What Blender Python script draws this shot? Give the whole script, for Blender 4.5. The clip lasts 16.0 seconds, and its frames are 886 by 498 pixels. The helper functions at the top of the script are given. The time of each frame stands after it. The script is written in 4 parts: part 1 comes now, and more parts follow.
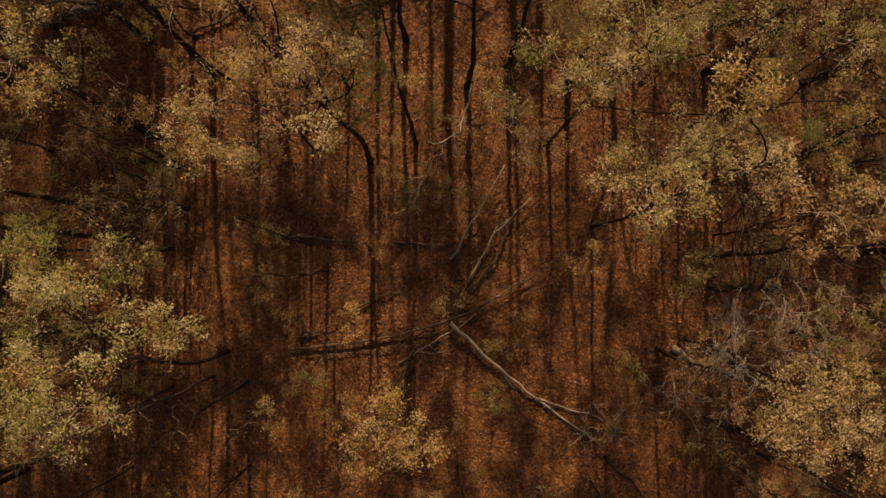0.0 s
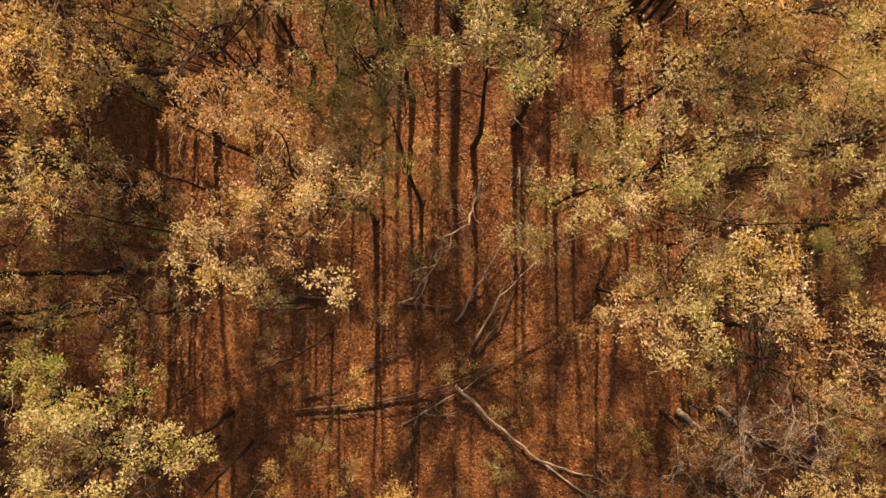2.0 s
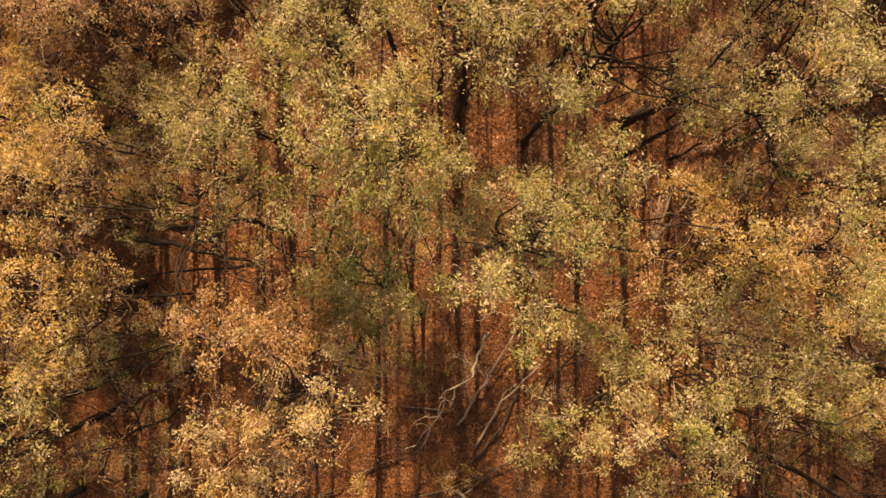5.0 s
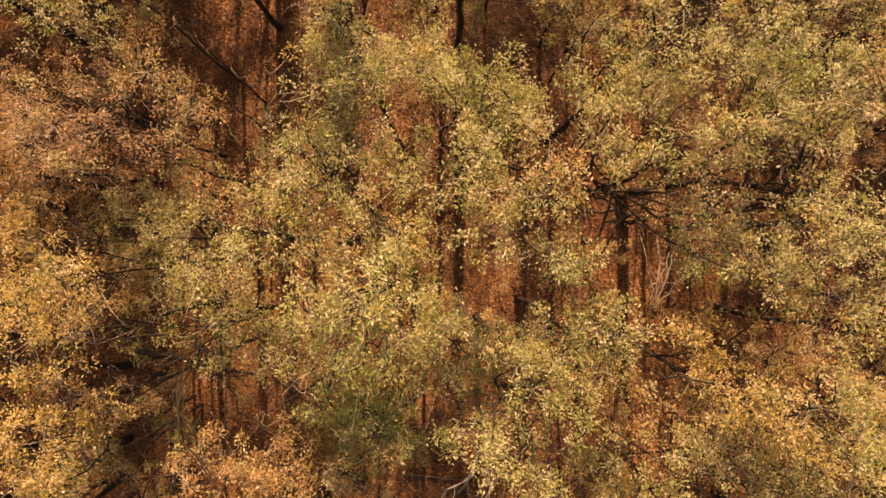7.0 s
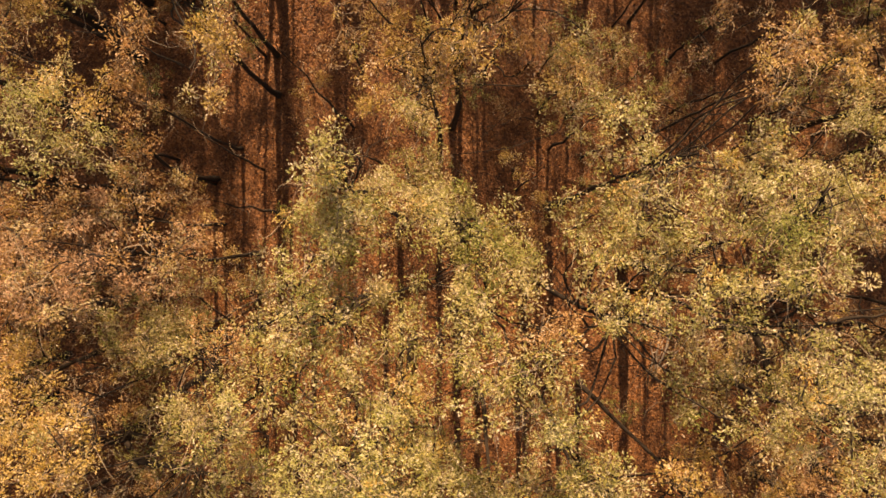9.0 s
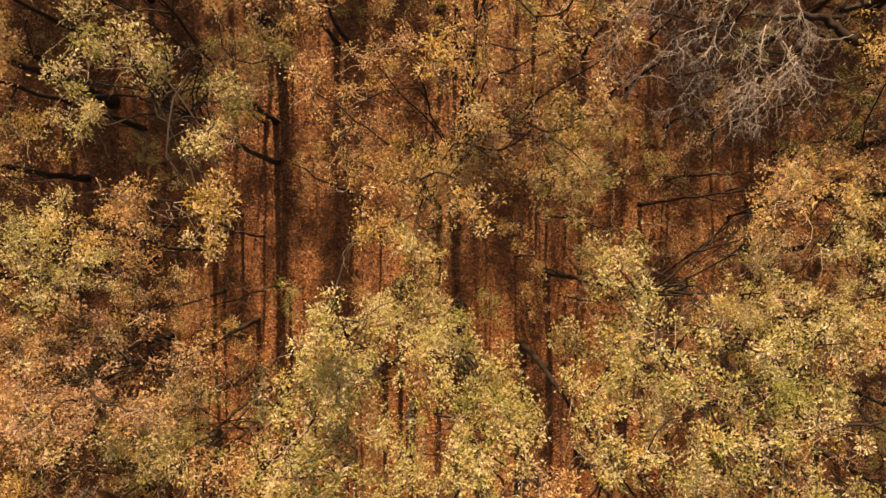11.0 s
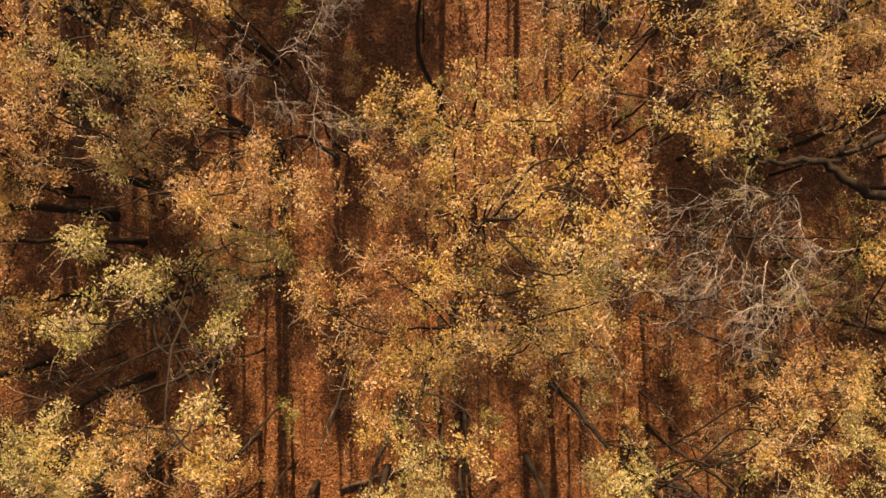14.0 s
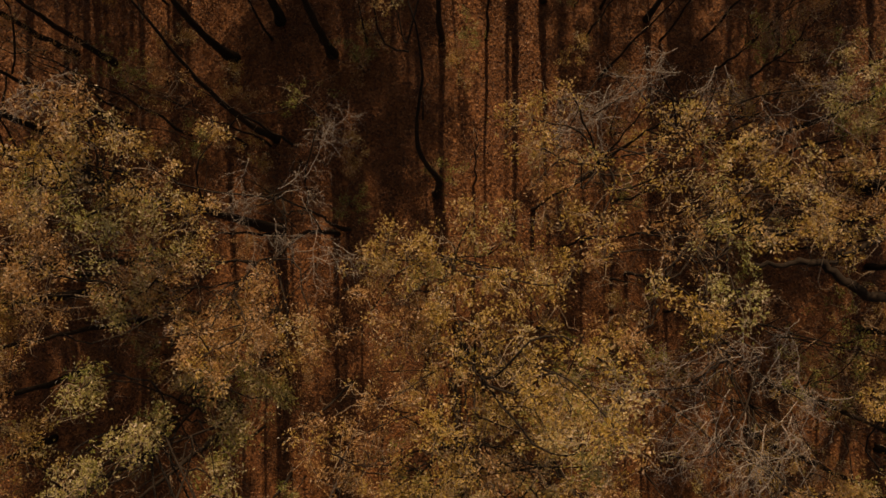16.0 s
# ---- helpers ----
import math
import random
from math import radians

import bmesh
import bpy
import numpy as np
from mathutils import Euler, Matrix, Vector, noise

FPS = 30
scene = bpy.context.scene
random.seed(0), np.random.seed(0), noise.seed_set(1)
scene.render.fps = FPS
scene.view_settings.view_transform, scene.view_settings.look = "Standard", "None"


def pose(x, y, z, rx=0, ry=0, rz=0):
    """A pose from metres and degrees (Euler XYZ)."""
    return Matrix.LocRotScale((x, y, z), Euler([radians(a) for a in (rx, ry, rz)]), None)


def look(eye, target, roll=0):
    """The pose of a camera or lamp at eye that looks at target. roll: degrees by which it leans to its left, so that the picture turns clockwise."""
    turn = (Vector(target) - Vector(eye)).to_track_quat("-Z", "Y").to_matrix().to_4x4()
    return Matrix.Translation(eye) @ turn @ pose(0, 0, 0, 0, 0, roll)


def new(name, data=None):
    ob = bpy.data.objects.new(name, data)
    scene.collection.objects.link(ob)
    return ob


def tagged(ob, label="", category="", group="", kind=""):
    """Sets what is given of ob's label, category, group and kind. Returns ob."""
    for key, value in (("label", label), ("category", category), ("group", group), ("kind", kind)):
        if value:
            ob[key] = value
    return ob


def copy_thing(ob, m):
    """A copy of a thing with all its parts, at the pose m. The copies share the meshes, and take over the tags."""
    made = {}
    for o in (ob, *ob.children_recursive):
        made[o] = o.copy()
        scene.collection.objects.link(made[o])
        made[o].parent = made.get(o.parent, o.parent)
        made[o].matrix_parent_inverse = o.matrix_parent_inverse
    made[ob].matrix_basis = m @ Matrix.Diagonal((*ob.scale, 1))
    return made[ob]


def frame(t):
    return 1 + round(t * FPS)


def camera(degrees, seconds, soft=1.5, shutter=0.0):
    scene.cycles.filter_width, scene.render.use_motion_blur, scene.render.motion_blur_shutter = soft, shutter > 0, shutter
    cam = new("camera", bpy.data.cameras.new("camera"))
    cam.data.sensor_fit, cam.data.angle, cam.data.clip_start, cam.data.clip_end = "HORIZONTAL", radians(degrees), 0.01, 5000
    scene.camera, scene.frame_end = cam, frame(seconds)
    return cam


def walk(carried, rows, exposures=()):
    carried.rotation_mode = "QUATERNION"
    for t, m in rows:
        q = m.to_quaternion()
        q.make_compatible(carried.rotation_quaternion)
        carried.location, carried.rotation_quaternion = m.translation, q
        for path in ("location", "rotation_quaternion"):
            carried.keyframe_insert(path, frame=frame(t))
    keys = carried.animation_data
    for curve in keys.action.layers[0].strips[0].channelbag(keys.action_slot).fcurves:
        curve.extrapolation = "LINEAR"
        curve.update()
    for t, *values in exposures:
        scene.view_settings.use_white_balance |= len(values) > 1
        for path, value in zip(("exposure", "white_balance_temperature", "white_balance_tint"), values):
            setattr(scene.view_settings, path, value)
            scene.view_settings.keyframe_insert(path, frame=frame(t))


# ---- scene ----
cam = camera(72.0, 16.0, soft=1.6)
PATH = [
    (0.0, 0.863, 0.000, 32.101, 2.037, 0.246, -0.161),
    (0.5, 0.797, 0.901, 32.082, 1.718, 0.205, -0.052),
    (1.0, 0.725, 1.802, 32.081, 1.462, 0.172, 0.030),
    (1.5, 0.618, 2.761, 32.105, 1.268, 0.161, 0.116),
    (2.0, 0.515, 3.765, 32.128, 1.085, 0.129, 0.232),
    (2.5, 0.452, 4.750, 32.096, 0.877, 0.105, 0.303),
    (3.0, 0.388, 5.753, 32.023, 0.654, 0.091, 0.352),
    (3.5, 0.348, 6.784, 31.951, 0.410, 0.070, 0.385),
    (4.0, 0.319, 7.798, 31.908, 0.195, 0.049, 0.423),
    (4.5, 0.297, 8.802, 31.911, 0.026, 0.013, 0.453),
    (5.0, 0.282, 9.792, 31.942, -0.106, -0.022, 0.473),
    (5.5, 0.276, 10.766, 31.983, -0.210, -0.042, 0.478),
    (6.0, 0.282, 11.720, 32.020, -0.292, -0.032, 0.464),
    (6.5, 0.299, 12.651, 32.039, -0.360, 0.024, 0.423),
    (7.0, 0.329, 13.557, 32.026, -0.421, 0.141, 0.348),
    (7.5, 0.402, 14.439, 31.985, -0.478, 0.270, 0.302),
    (8.0, 0.484, 15.346, 31.992, -0.532, 0.377, 0.266),
    (8.5, 0.498, 16.268, 31.976, -0.563, 0.434, 0.219),
    (9.0, 0.512, 17.170, 31.957, -0.590, 0.454, 0.185),
    (9.5, 0.519, 18.056, 31.965, -0.605, 0.446, 0.166),
    (10.0, 0.521, 18.924, 31.987, -0.600, 0.422, 0.151),
    (10.5, 0.522, 19.774, 32.011, -0.570, 0.397, 0.128),
    (11.0, 0.521, 20.604, 32.025, -0.505, 0.380, 0.085),
    (11.5, 0.521, 21.413, 32.017, -0.395, 0.384, 0.010),
    (12.0, 0.522, 22.200, 31.975, -0.227, 0.419, -0.110),
    (12.5, 0.530, 23.020, 31.962, -0.021, 0.461, -0.232),
    (13.0, 0.533, 23.907, 31.952, 0.202, 0.499, -0.357),
    (13.5, 0.545, 24.819, 31.940, 0.440, 0.516, -0.478),
    (14.0, 0.560, 25.700, 31.928, 0.696, 0.517, -0.604),
    (14.5, 0.575, 26.549, 31.926, 0.965, 0.514, -0.739),
    (15.0, 0.591, 27.427, 31.947, 1.232, 0.524, -0.800),
    (15.5, 0.610, 28.294, 31.979, 1.491, 0.554, -0.796),
    (16.0, 0.656, 29.121, 32.059, 1.737, 0.597, -0.756),
]
walk(cam, [(t, pose(x, y, z, rx, ry, rz)) for t, x, y, z, rx, ry, rz in PATH],
     exposures=[(t, s + 0.97, 9600, 22) for t, s in ((0.0, -1.05), (0.5, -0.35), (1.0, -0.05), (1.4, 0.0), (15.0, 0.0), (15.3, -0.25), (15.6, -0.8), (16.0, -1.62))])

# ---- world and sun ----
SUN_ELEVATION = 32.0
world = bpy.data.worlds.new("sky")
scene.world = world
world.use_nodes = True
wn, wl = world.node_tree.nodes, world.node_tree.links
sky = wn.new("ShaderNodeTexSky")
sky.sky_type, sky.sun_disc = "NISHITA", False
sky.sun_elevation, sky.sun_rotation = radians(SUN_ELEVATION), 0.0
wl.new(sky.outputs["Color"], wn["Background"].inputs["Color"])
wn["Background"].inputs["Strength"].default_value = 0.069

sun_data = bpy.data.lights.new("sun", "SUN")
sun_data.energy, sun_data.angle, sun_data.color = 5.0, radians(0.8), (1.0, 0.87, 0.68)
sun = new("sun", sun_data)
e = radians(SUN_ELEVATION)
sun.matrix_world = look((0, 60 * math.cos(e), 60 * math.sin(e)), (0, 0, 0))


# ---- materials ----
def node_material(name):
    m = bpy.data.materials.new(name)
    m.use_nodes = True
    return m, m.node_tree.nodes, m.node_tree.links, m.node_tree.nodes["Principled BSDF"]


def ramp(nodes, stops):
    r = nodes.new("ShaderNodeValToRGB")
    while len(r.color_ramp.elements) < len(stops):
        r.color_ramp.elements.new(0.5)
    for el, (at, col) in zip(r.color_ramp.elements, stops):
        el.position, el.color = at, (*col, 1)
    return r


def noise_tex(nodes, links, scale, detail=3.0, coord=None):
    n = nodes.new("ShaderNodeTexNoise")
    n.inputs["Scale"].default_value, n.inputs["Detail"].default_value = scale, detail
    if coord:
        links.new(coord, n.inputs["Vector"])
    return n


def leaf_material(name, tones, glow=0.44):
    """Leaves: each leaf its own tone, whole boughs drifting in hue, light coming through the blade."""
    m, n, l, p = node_material(name)
    geo, co = n.new("ShaderNodeNewGeometry"), n.new("ShaderNodeNewGeometry")
    r = ramp(n, list(zip((0.0, 0.40, 0.78, 1.0), tones)))
    # whole boughs drift in hue, each tuft of leaves has its own brightness, and every leaf differs a little
    total = None
    for source, weight in ((noise_tex(n, l, 1.5, 2.0, co.outputs["Position"]).outputs["Fac"], 1.0),
                           (noise_tex(n, l, 7.5, 1.0, co.outputs["Position"]).outputs["Fac"], 1.1),
                           (geo.outputs["Random Per Island"], 0.48)):
        add = n.new("ShaderNodeMath")
        add.operation = "MULTIPLY_ADD"
        l.new(source, add.inputs[0])
        add.inputs[1].default_value, add.inputs[2].default_value = weight, -0.79
        if total:
            l.new(total, add.inputs[2])
        total = add.outputs[0]
    l.new(total, r.inputs["Fac"])
    l.new(r.outputs["Color"], p.inputs["Base Color"])
    p.inputs["Roughness"].default_value = 0.45
    p.inputs["Specular IOR Level"].default_value = 0.32
    tr, mix = n.new("ShaderNodeBsdfTranslucent"), n.new("ShaderNodeMixShader")
    l.new(r.outputs["Color"], tr.inputs["Color"])
    mix.inputs[0].default_value = glow
    l.new(p.outputs[0], mix.inputs[1])
    l.new(tr.outputs[0], mix.inputs[2])
    l.new(mix.outputs[0], n["Material Output"].inputs["Surface"])
    return m


# ramps paint shade into their dark end and sunlit glints into the cream end
LEAF = {
    "o": leaf_material("leaf_olive", [(0.160, 0.156, 0.040), (0.402, 0.348, 0.108), (0.669, 0.556, 0.319), (0.955, 0.828, 0.668)]),
    "y": leaf_material("leaf_yellow_green", [(0.188, 0.187, 0.047), (0.449, 0.409, 0.134), (0.704, 0.615, 0.371), (0.955, 0.828, 0.668)]),
    "c": leaf_material("leaf_cream", [(0.267, 0.195, 0.069), (0.549, 0.429, 0.184), (0.762, 0.624, 0.408), (0.955, 0.828, 0.668)]),
    "g": leaf_material("leaf_gold", [(0.228, 0.148, 0.034), (0.543, 0.374, 0.101), (0.777, 0.562, 0.289), (0.955, 0.828, 0.668)]),
    "t": leaf_material("leaf_tan", [(0.187, 0.094, 0.035), (0.449, 0.257, 0.097), (0.696, 0.449, 0.240), (0.950, 0.770, 0.611)]),
    "p": leaf_material("leaf_pink", [(0.229, 0.116, 0.061), (0.471, 0.273, 0.145), (0.706, 0.460, 0.293), (0.920, 0.730, 0.582)]),
    "k": leaf_material("leaf_green", [(0.105, 0.127, 0.028), (0.259, 0.273, 0.068), (0.474, 0.439, 0.168), (0.800, 0.720, 0.446)]),
}


def bark_material(name, dark, light, scale):
    m, n, l, p = node_material(name)
    tc = n.new("ShaderNodeTexCoord")
    mp = n.new("ShaderNodeMapping")
    mp.inputs["Scale"].default_value = (scale, scale, scale * 0.22)
    l.new(tc.outputs["Object"], mp.inputs["Vector"])
    fine, broad = noise_tex(n, l, 3.0, 8.0, mp.outputs[0]), noise_tex(n, l, 0.7, 2.0, tc.outputs["Object"])
    both = n.new("ShaderNodeMix")
    both.inputs["Factor"].default_value = 0.35
    l.new(fine.outputs["Fac"], both.inputs["A"])
    l.new(broad.outputs["Fac"], both.inputs["B"])
    r = ramp(n, [(0.3, dark), (0.7, light)])
    l.new(both.outputs["Result"], r.inputs["Fac"])
    l.new(r.outputs["Color"], p.inputs["Base Color"])
    p.inputs["Roughness"].default_value = 0.9
    p.inputs["Specular IOR Level"].default_value = 0.2
    b = n.new("ShaderNodeBump")
    b.inputs["Strength"].default_value, b.inputs["Distance"].default_value = 0.7, 0.02
    l.new(fine.outputs["Fac"], b.inputs["Height"])
    l.new(b.outputs[0], p.inputs["Normal"])
    return m


BARK = bark_material("oak_bark", (0.014, 0.010, 0.007), (0.048, 0.033, 0.023), 6.0)
TWIG = bark_material("twig_bark", (0.20, 0.135, 0.085), (0.52, 0.40, 0.28), 9.0)
# lighter than the twig bark, to paint these twigs as sunlit
PALE_TWIG = bark_material("sunlit_twigs", (0.18, 0.14, 0.11), (0.50, 0.43, 0.36), 9.0)
# dead wood in two tones: pale for sunlit stems, darkened for shaded ones
DEAD = bark_material("pale_dead_wood", (0.20, 0.15, 0.11), (0.46, 0.38, 0.29), 5.0)
DARK_WOOD = bark_material("shaded_dead_wood", (0.045, 0.030, 0.020), (0.16, 0.11, 0.075), 5.0)

LITTER, n, l, p = node_material("leaf_litter")
tc = n.new("ShaderNodeNewGeometry")
cells = n.new("ShaderNodeTexVoronoi")
cells.inputs["Scale"].default_value = 9.0
warp = noise_tex(n, l, 5.0, 3.0, tc.outputs["Position"])
add = n.new("ShaderNodeVectorMath")
add.operation = "MULTIPLY_ADD"
add.inputs[1].default_value = (0.12, 0.12, 0.12)
l.new(warp.outputs["Color"], add.inputs[0])
l.new(tc.outputs["Position"], add.inputs[2])
l.new(add.outputs[0], cells.inputs["Vector"])
tone = ramp(n, [(0.0, (0.092, 0.035, 0.014)), (0.35, (0.166, 0.063, 0.022)), (0.7, (0.255, 0.102, 0.036)), (1.0, (0.38, 0.165, 0.064))])
split = n.new("ShaderNodeSeparateColor")
l.new(cells.outputs["Color"], split.inputs[0])
l.new(split.outputs[0], tone.inputs["Fac"])
# broad darker patches stand in for dappled crown shade on the litter
broad = noise_tex(n, l, 0.35, 4.0, tc.outputs["Position"])
shade_patch = ramp(n, [(0.35, (0.62, 0.58, 0.54)), (0.65, (1.05, 1.03, 1.0))])
l.new(broad.outputs["Fac"], shade_patch.inputs["Fac"])
mul = n.new("ShaderNodeMix")
mul.data_type, mul.blend_type = "RGBA", "MULTIPLY"
mul.inputs["Factor"].default_value = 1.0
l.new(tone.outputs["Color"], mul.inputs["A"])
l.new(shade_patch.outputs["Color"], mul.inputs["B"])
l.new(mul.outputs["Result"], p.inputs["Base Color"])
p.inputs["Roughness"].default_value = 0.8
bump = n.new("ShaderNodeBump")
bump.inputs["Strength"].default_value, bump.inputs["Distance"].default_value = 0.9, 0.05
l.new(cells.outputs["Distance"], bump.inputs["Height"])
l.new(bump.outputs[0], p.inputs["Normal"])

FALLEN = leaf_material("fallen_leaf", [(0.092, 0.035, 0.014), (0.21, 0.081, 0.028), (0.35, 0.150, 0.056), (0.60, 0.33, 0.17)], glow=0.12)


# ---- mesh helpers ----
rng = np.random.default_rng(7)


def mesh_from(name, verts, faces, materials, index=None, smooth=True):
    me = bpy.data.meshes.new(name)
    verts, faces = np.asarray(verts, np.float32), np.asarray(faces, np.int32)
    k = faces.shape[1]
    me.vertices.add(len(verts))
    me.vertices.foreach_set("co", verts.ravel())
    me.loops.add(faces.size)
    me.loops.foreach_set("vertex_index", faces.ravel())
    me.polygons.add(len(faces))
    me.polygons.foreach_set("loop_start", np.arange(0, faces.size, k, dtype=np.int32))
    for m in materials:
        me.materials.append(m)
    if index is not None:
        me.polygons.foreach_set("material_index", np.asarray(index, np.int32))
    me.polygons.foreach_set("use_smooth", np.full(len(faces), smooth))
    me.update(calc_edges=True)
    return me


def part(name, me, parent, label="", kind=""):
    ob = new(name, me)
    ob.parent = parent
    return tagged(ob, label, kind=kind)


def tube(points, radii, sides=7):
    """A tapering, slightly lumpy tube along points, closed at its ends."""
    pts, rad = np.asarray(points, float), np.asarray(radii, float)
    tan = np.gradient(pts, axis=0)
    tan /= np.linalg.norm(tan, axis=1, keepdims=True) + 1e-9
    ref = np.where(np.abs(tan[:, 2:3]) > 0.8, [[1.0, 0, 0]], [[0, 0, 1.0]])
    u = np.cross(tan, ref)
    u /= np.linalg.norm(u, axis=1, keepdims=True) + 1e-9
    v = np.cross(tan, u)
    a = np.arange(sides) * 2 * np.pi / sides
    ring = np.cos(a)[None, :, None] * u[:, None] + np.sin(a)[None, :, None] * v[:, None]
    lump = 1 + rng.uniform(-0.1, 0.1, (len(pts), sides, 1))
    verts = (pts[:, None] + ring * rad[:, None, None] * lump).reshape(-1, 3)
    k, m = len(pts), sides
    i = np.arange(k - 1)[:, None] * m + np.arange(m)[None]
    j = np.arange(k - 1)[:, None] * m + (np.arange(m)[None] + 1) % m
    faces = np.stack([i, j, j + m, i + m], -1).reshape(-1, 4)
    tip = len(verts)
    verts = np.vstack([verts, pts[:1], pts[-1:]])
    r = np.arange(m)
    caps = np.vstack([np.stack([(r + 1) % m, r, r * 0 + tip, r * 0 + tip], -1),
                      np.stack([(k - 1) * m + r, (k - 1) * m + (r + 1) % m, r * 0 + tip + 1, r * 0 + tip + 1], -1)])
    return verts, faces, caps[:, :3]


def tube_mesh(name, tubes, material):
    """One mesh out of several tubes."""
    V, F, off = [], [], 0
    for v, f, c in tubes:
        V.append(v)
        F.append(np.vstack([f[:, [0, 1, 2]], f[:, [0, 2, 3]], c]) + off)
        off += len(v)
    return mesh_from(name, np.vstack(V), np.vstack(F), [material])


def bend(a, b, sag=0.0, wobble=0.1, n=6):
    """A smoothly curving, slightly uneven line from a to b."""
    a, b = np.asarray(a, float), np.asarray(b, float)
    s = np.linspace(0, 1, n)[:, None]
    w = np.linalg.norm(b - a) * wobble
    arc, wave = rng.normal(0, 1.3, 3) * w, rng.normal(0, 0.55, 3) * w
    line = a + (b - a) * s + arc * np.sin(np.pi * s) + wave * np.sin(2 * np.pi * s) + rng.normal(0, 0.12, (n, 3)) * w * np.sin(np.pi * s)
    line[:, 2:3] += sag * np.sin(np.pi * s)
    return line


LEAF_SHAPE = np.array([(0, 0, 0), (-0.20, 0.62, 0.12), (0, 1, -0.10), (0.20, 0.55, 0.12)])
LEAF_FACES = np.array([(0, 2, 1), (0, 3, 2)])


def leaves(at, along, size, facing=(0, 0, 1), spread=0.45):
    """Leaf blades folded along the midrib, at the given places, pointing along, turned towards facing, of the given lengths."""
    n = len(at)
    y = along / (np.linalg.norm(along, axis=1, keepdims=True) + 1e-9)
    up = rng.normal(0, spread, (n, 3)) + facing
    x = np.cross(y, up)
    x /= np.linalg.norm(x, axis=1, keepdims=True) + 1e-9
    z = np.cross(x, y)
    s = LEAF_SHAPE[None] * size[:, None, None]
    wide = rng.uniform(0.85, 1.4, (n, 1))
    v = at[:, None] + (s[:, :, 0] * wide)[..., None] * x[:, None] + s[:, :, 1, None] * y[:, None] + s[:, :, 2, None] * z[:, None]
    f = LEAF_FACES[None] + (np.arange(n) * 4)[:, None, None]
    return v.reshape(-1, 3), f.reshape(-1, 3)


# ---- ground ----
def ground_height(x, y):
    return 0.10 * np.sin(x * 0.31 + 1.1) * np.cos(y * 0.27) + 0.05 * np.sin(x * 0.9 + y * 0.7)


def build_ground():
    near = np.arange(-60, 60.1, 0.75)
    far = np.array([90, 150, 300, 700, 1600])
    xs = np.concatenate([-far[::-1], near, far])
    X, Y = np.meshgrid(xs, xs + 14)
    Z = ground_height(X, Y)
    k = len(xs)
    i = (np.arange(k - 1)[:, None] * k + np.arange(k - 1)[None]).ravel()
    me = mesh_from("ground", np.stack([X, Y, Z], -1).reshape(-1, 3), np.stack([i, i + 1, i + k + 1, i + k], -1), [LITTER])
    tagged(new("ground", me), "forest floor covered with russet fallen oak leaves", "ground", kind="structure")


def build_litter(count=360000):
    x, y = rng.uniform(-24.5, 25, count), rng.uniform(-14, 46, count)
    at = np.stack([x, y, ground_height(x, y) + rng.uniform(0.004, 0.08, count)], -1)
    a = rng.uniform(0, 2 * np.pi, count)
    along = np.stack([np.cos(a), np.sin(a), rng.normal(0, 0.28, count)], -1)
    v, f = leaves(at, along, rng.uniform(0.09, 0.17, count), (0, 0, 1), 0.5)
    tagged(new("fallen_leaves", mesh_from("fallen_leaves", v, f, [FALLEN], smooth=False)),
           "russet and tan fallen leaves scattered over the forest floor", "leaves", kind="stuff")


build_ground()
build_litter()


# ---- trees ----
SUNWARD = np.array((0.0, 0.85, 1.0))
MINGLED = {"o": "kcy", "y": "ogc", "g": "tco", "t": "ggc", "c": "tgc", "p": "tcc", "k": "oot"}


def crooked(a, way, length, n, kink=0.28):
    """A line that starts at a, goes that way and changes course a little at every knot, as a bare twig does."""
    d, pts = np.array(way, float), [np.array(a, float)]
    d /= np.linalg.norm(d) + 1e-9
    for _ in range(n - 1):
        d = d + rng.normal(0, kink, 3) * (1, 1, 0.6)
        d /= np.linalg.norm(d)
        pts.append(pts[-1] + d * length / (n - 1))
    return np.array(pts)


def bare_spray(o, r):
    """Leafless twigs: branchlets that reach out from the trunk, each with side twigs that fork into fine hanging ends."""
    made, out = [], np.append(o[:2], 0.0) / (np.linalg.norm(o[:2]) + 1e-6)
    for _ in range(4):
        turn = rng.normal(0, 0.55)
        c, q = math.cos(turn), math.sin(turn)
        way = np.array((out[0] * c - out[1] * q, out[0] * q + out[1] * c, rng.uniform(-0.15, 0.2)))
        line = crooked(o - way * rng.uniform(0.2, 1.0) * r + rng.normal(0, 0.38, 3) * r, way, r * rng.uniform(1.2, 2.4), 11, 0.27)
        made.append(tube(line, np.linspace(0.0105, 0.004, 11), 5))
        for k in range(8):
            p0, side = line[rng.integers(1, 11)], rng.choice((-1, 1))
            aside = way * rng.uniform(0.4, 1.0) + np.array((-way[1], way[0], 0)) * side * rng.uniform(0.4, 1.0) + (0, -0.35, -0.35)
            sub = crooked(p0, aside, r * rng.uniform(0.4, 1.1), 8, 0.3)
            made.append(tube(sub, np.linspace(0.0058, 0.0028, 8), 4))
            for _ in range(4):
                p1 = sub[rng.integers(1, 8)]
                made.append(tube(crooked(p1, aside + rng.normal(0, 0.55, 3) + (0, -0.2, -0.3), rng.uniform(0.15, 0.55), 5, 0.35), np.linspace(0.0042, 0.002, 5), 3))
    return made


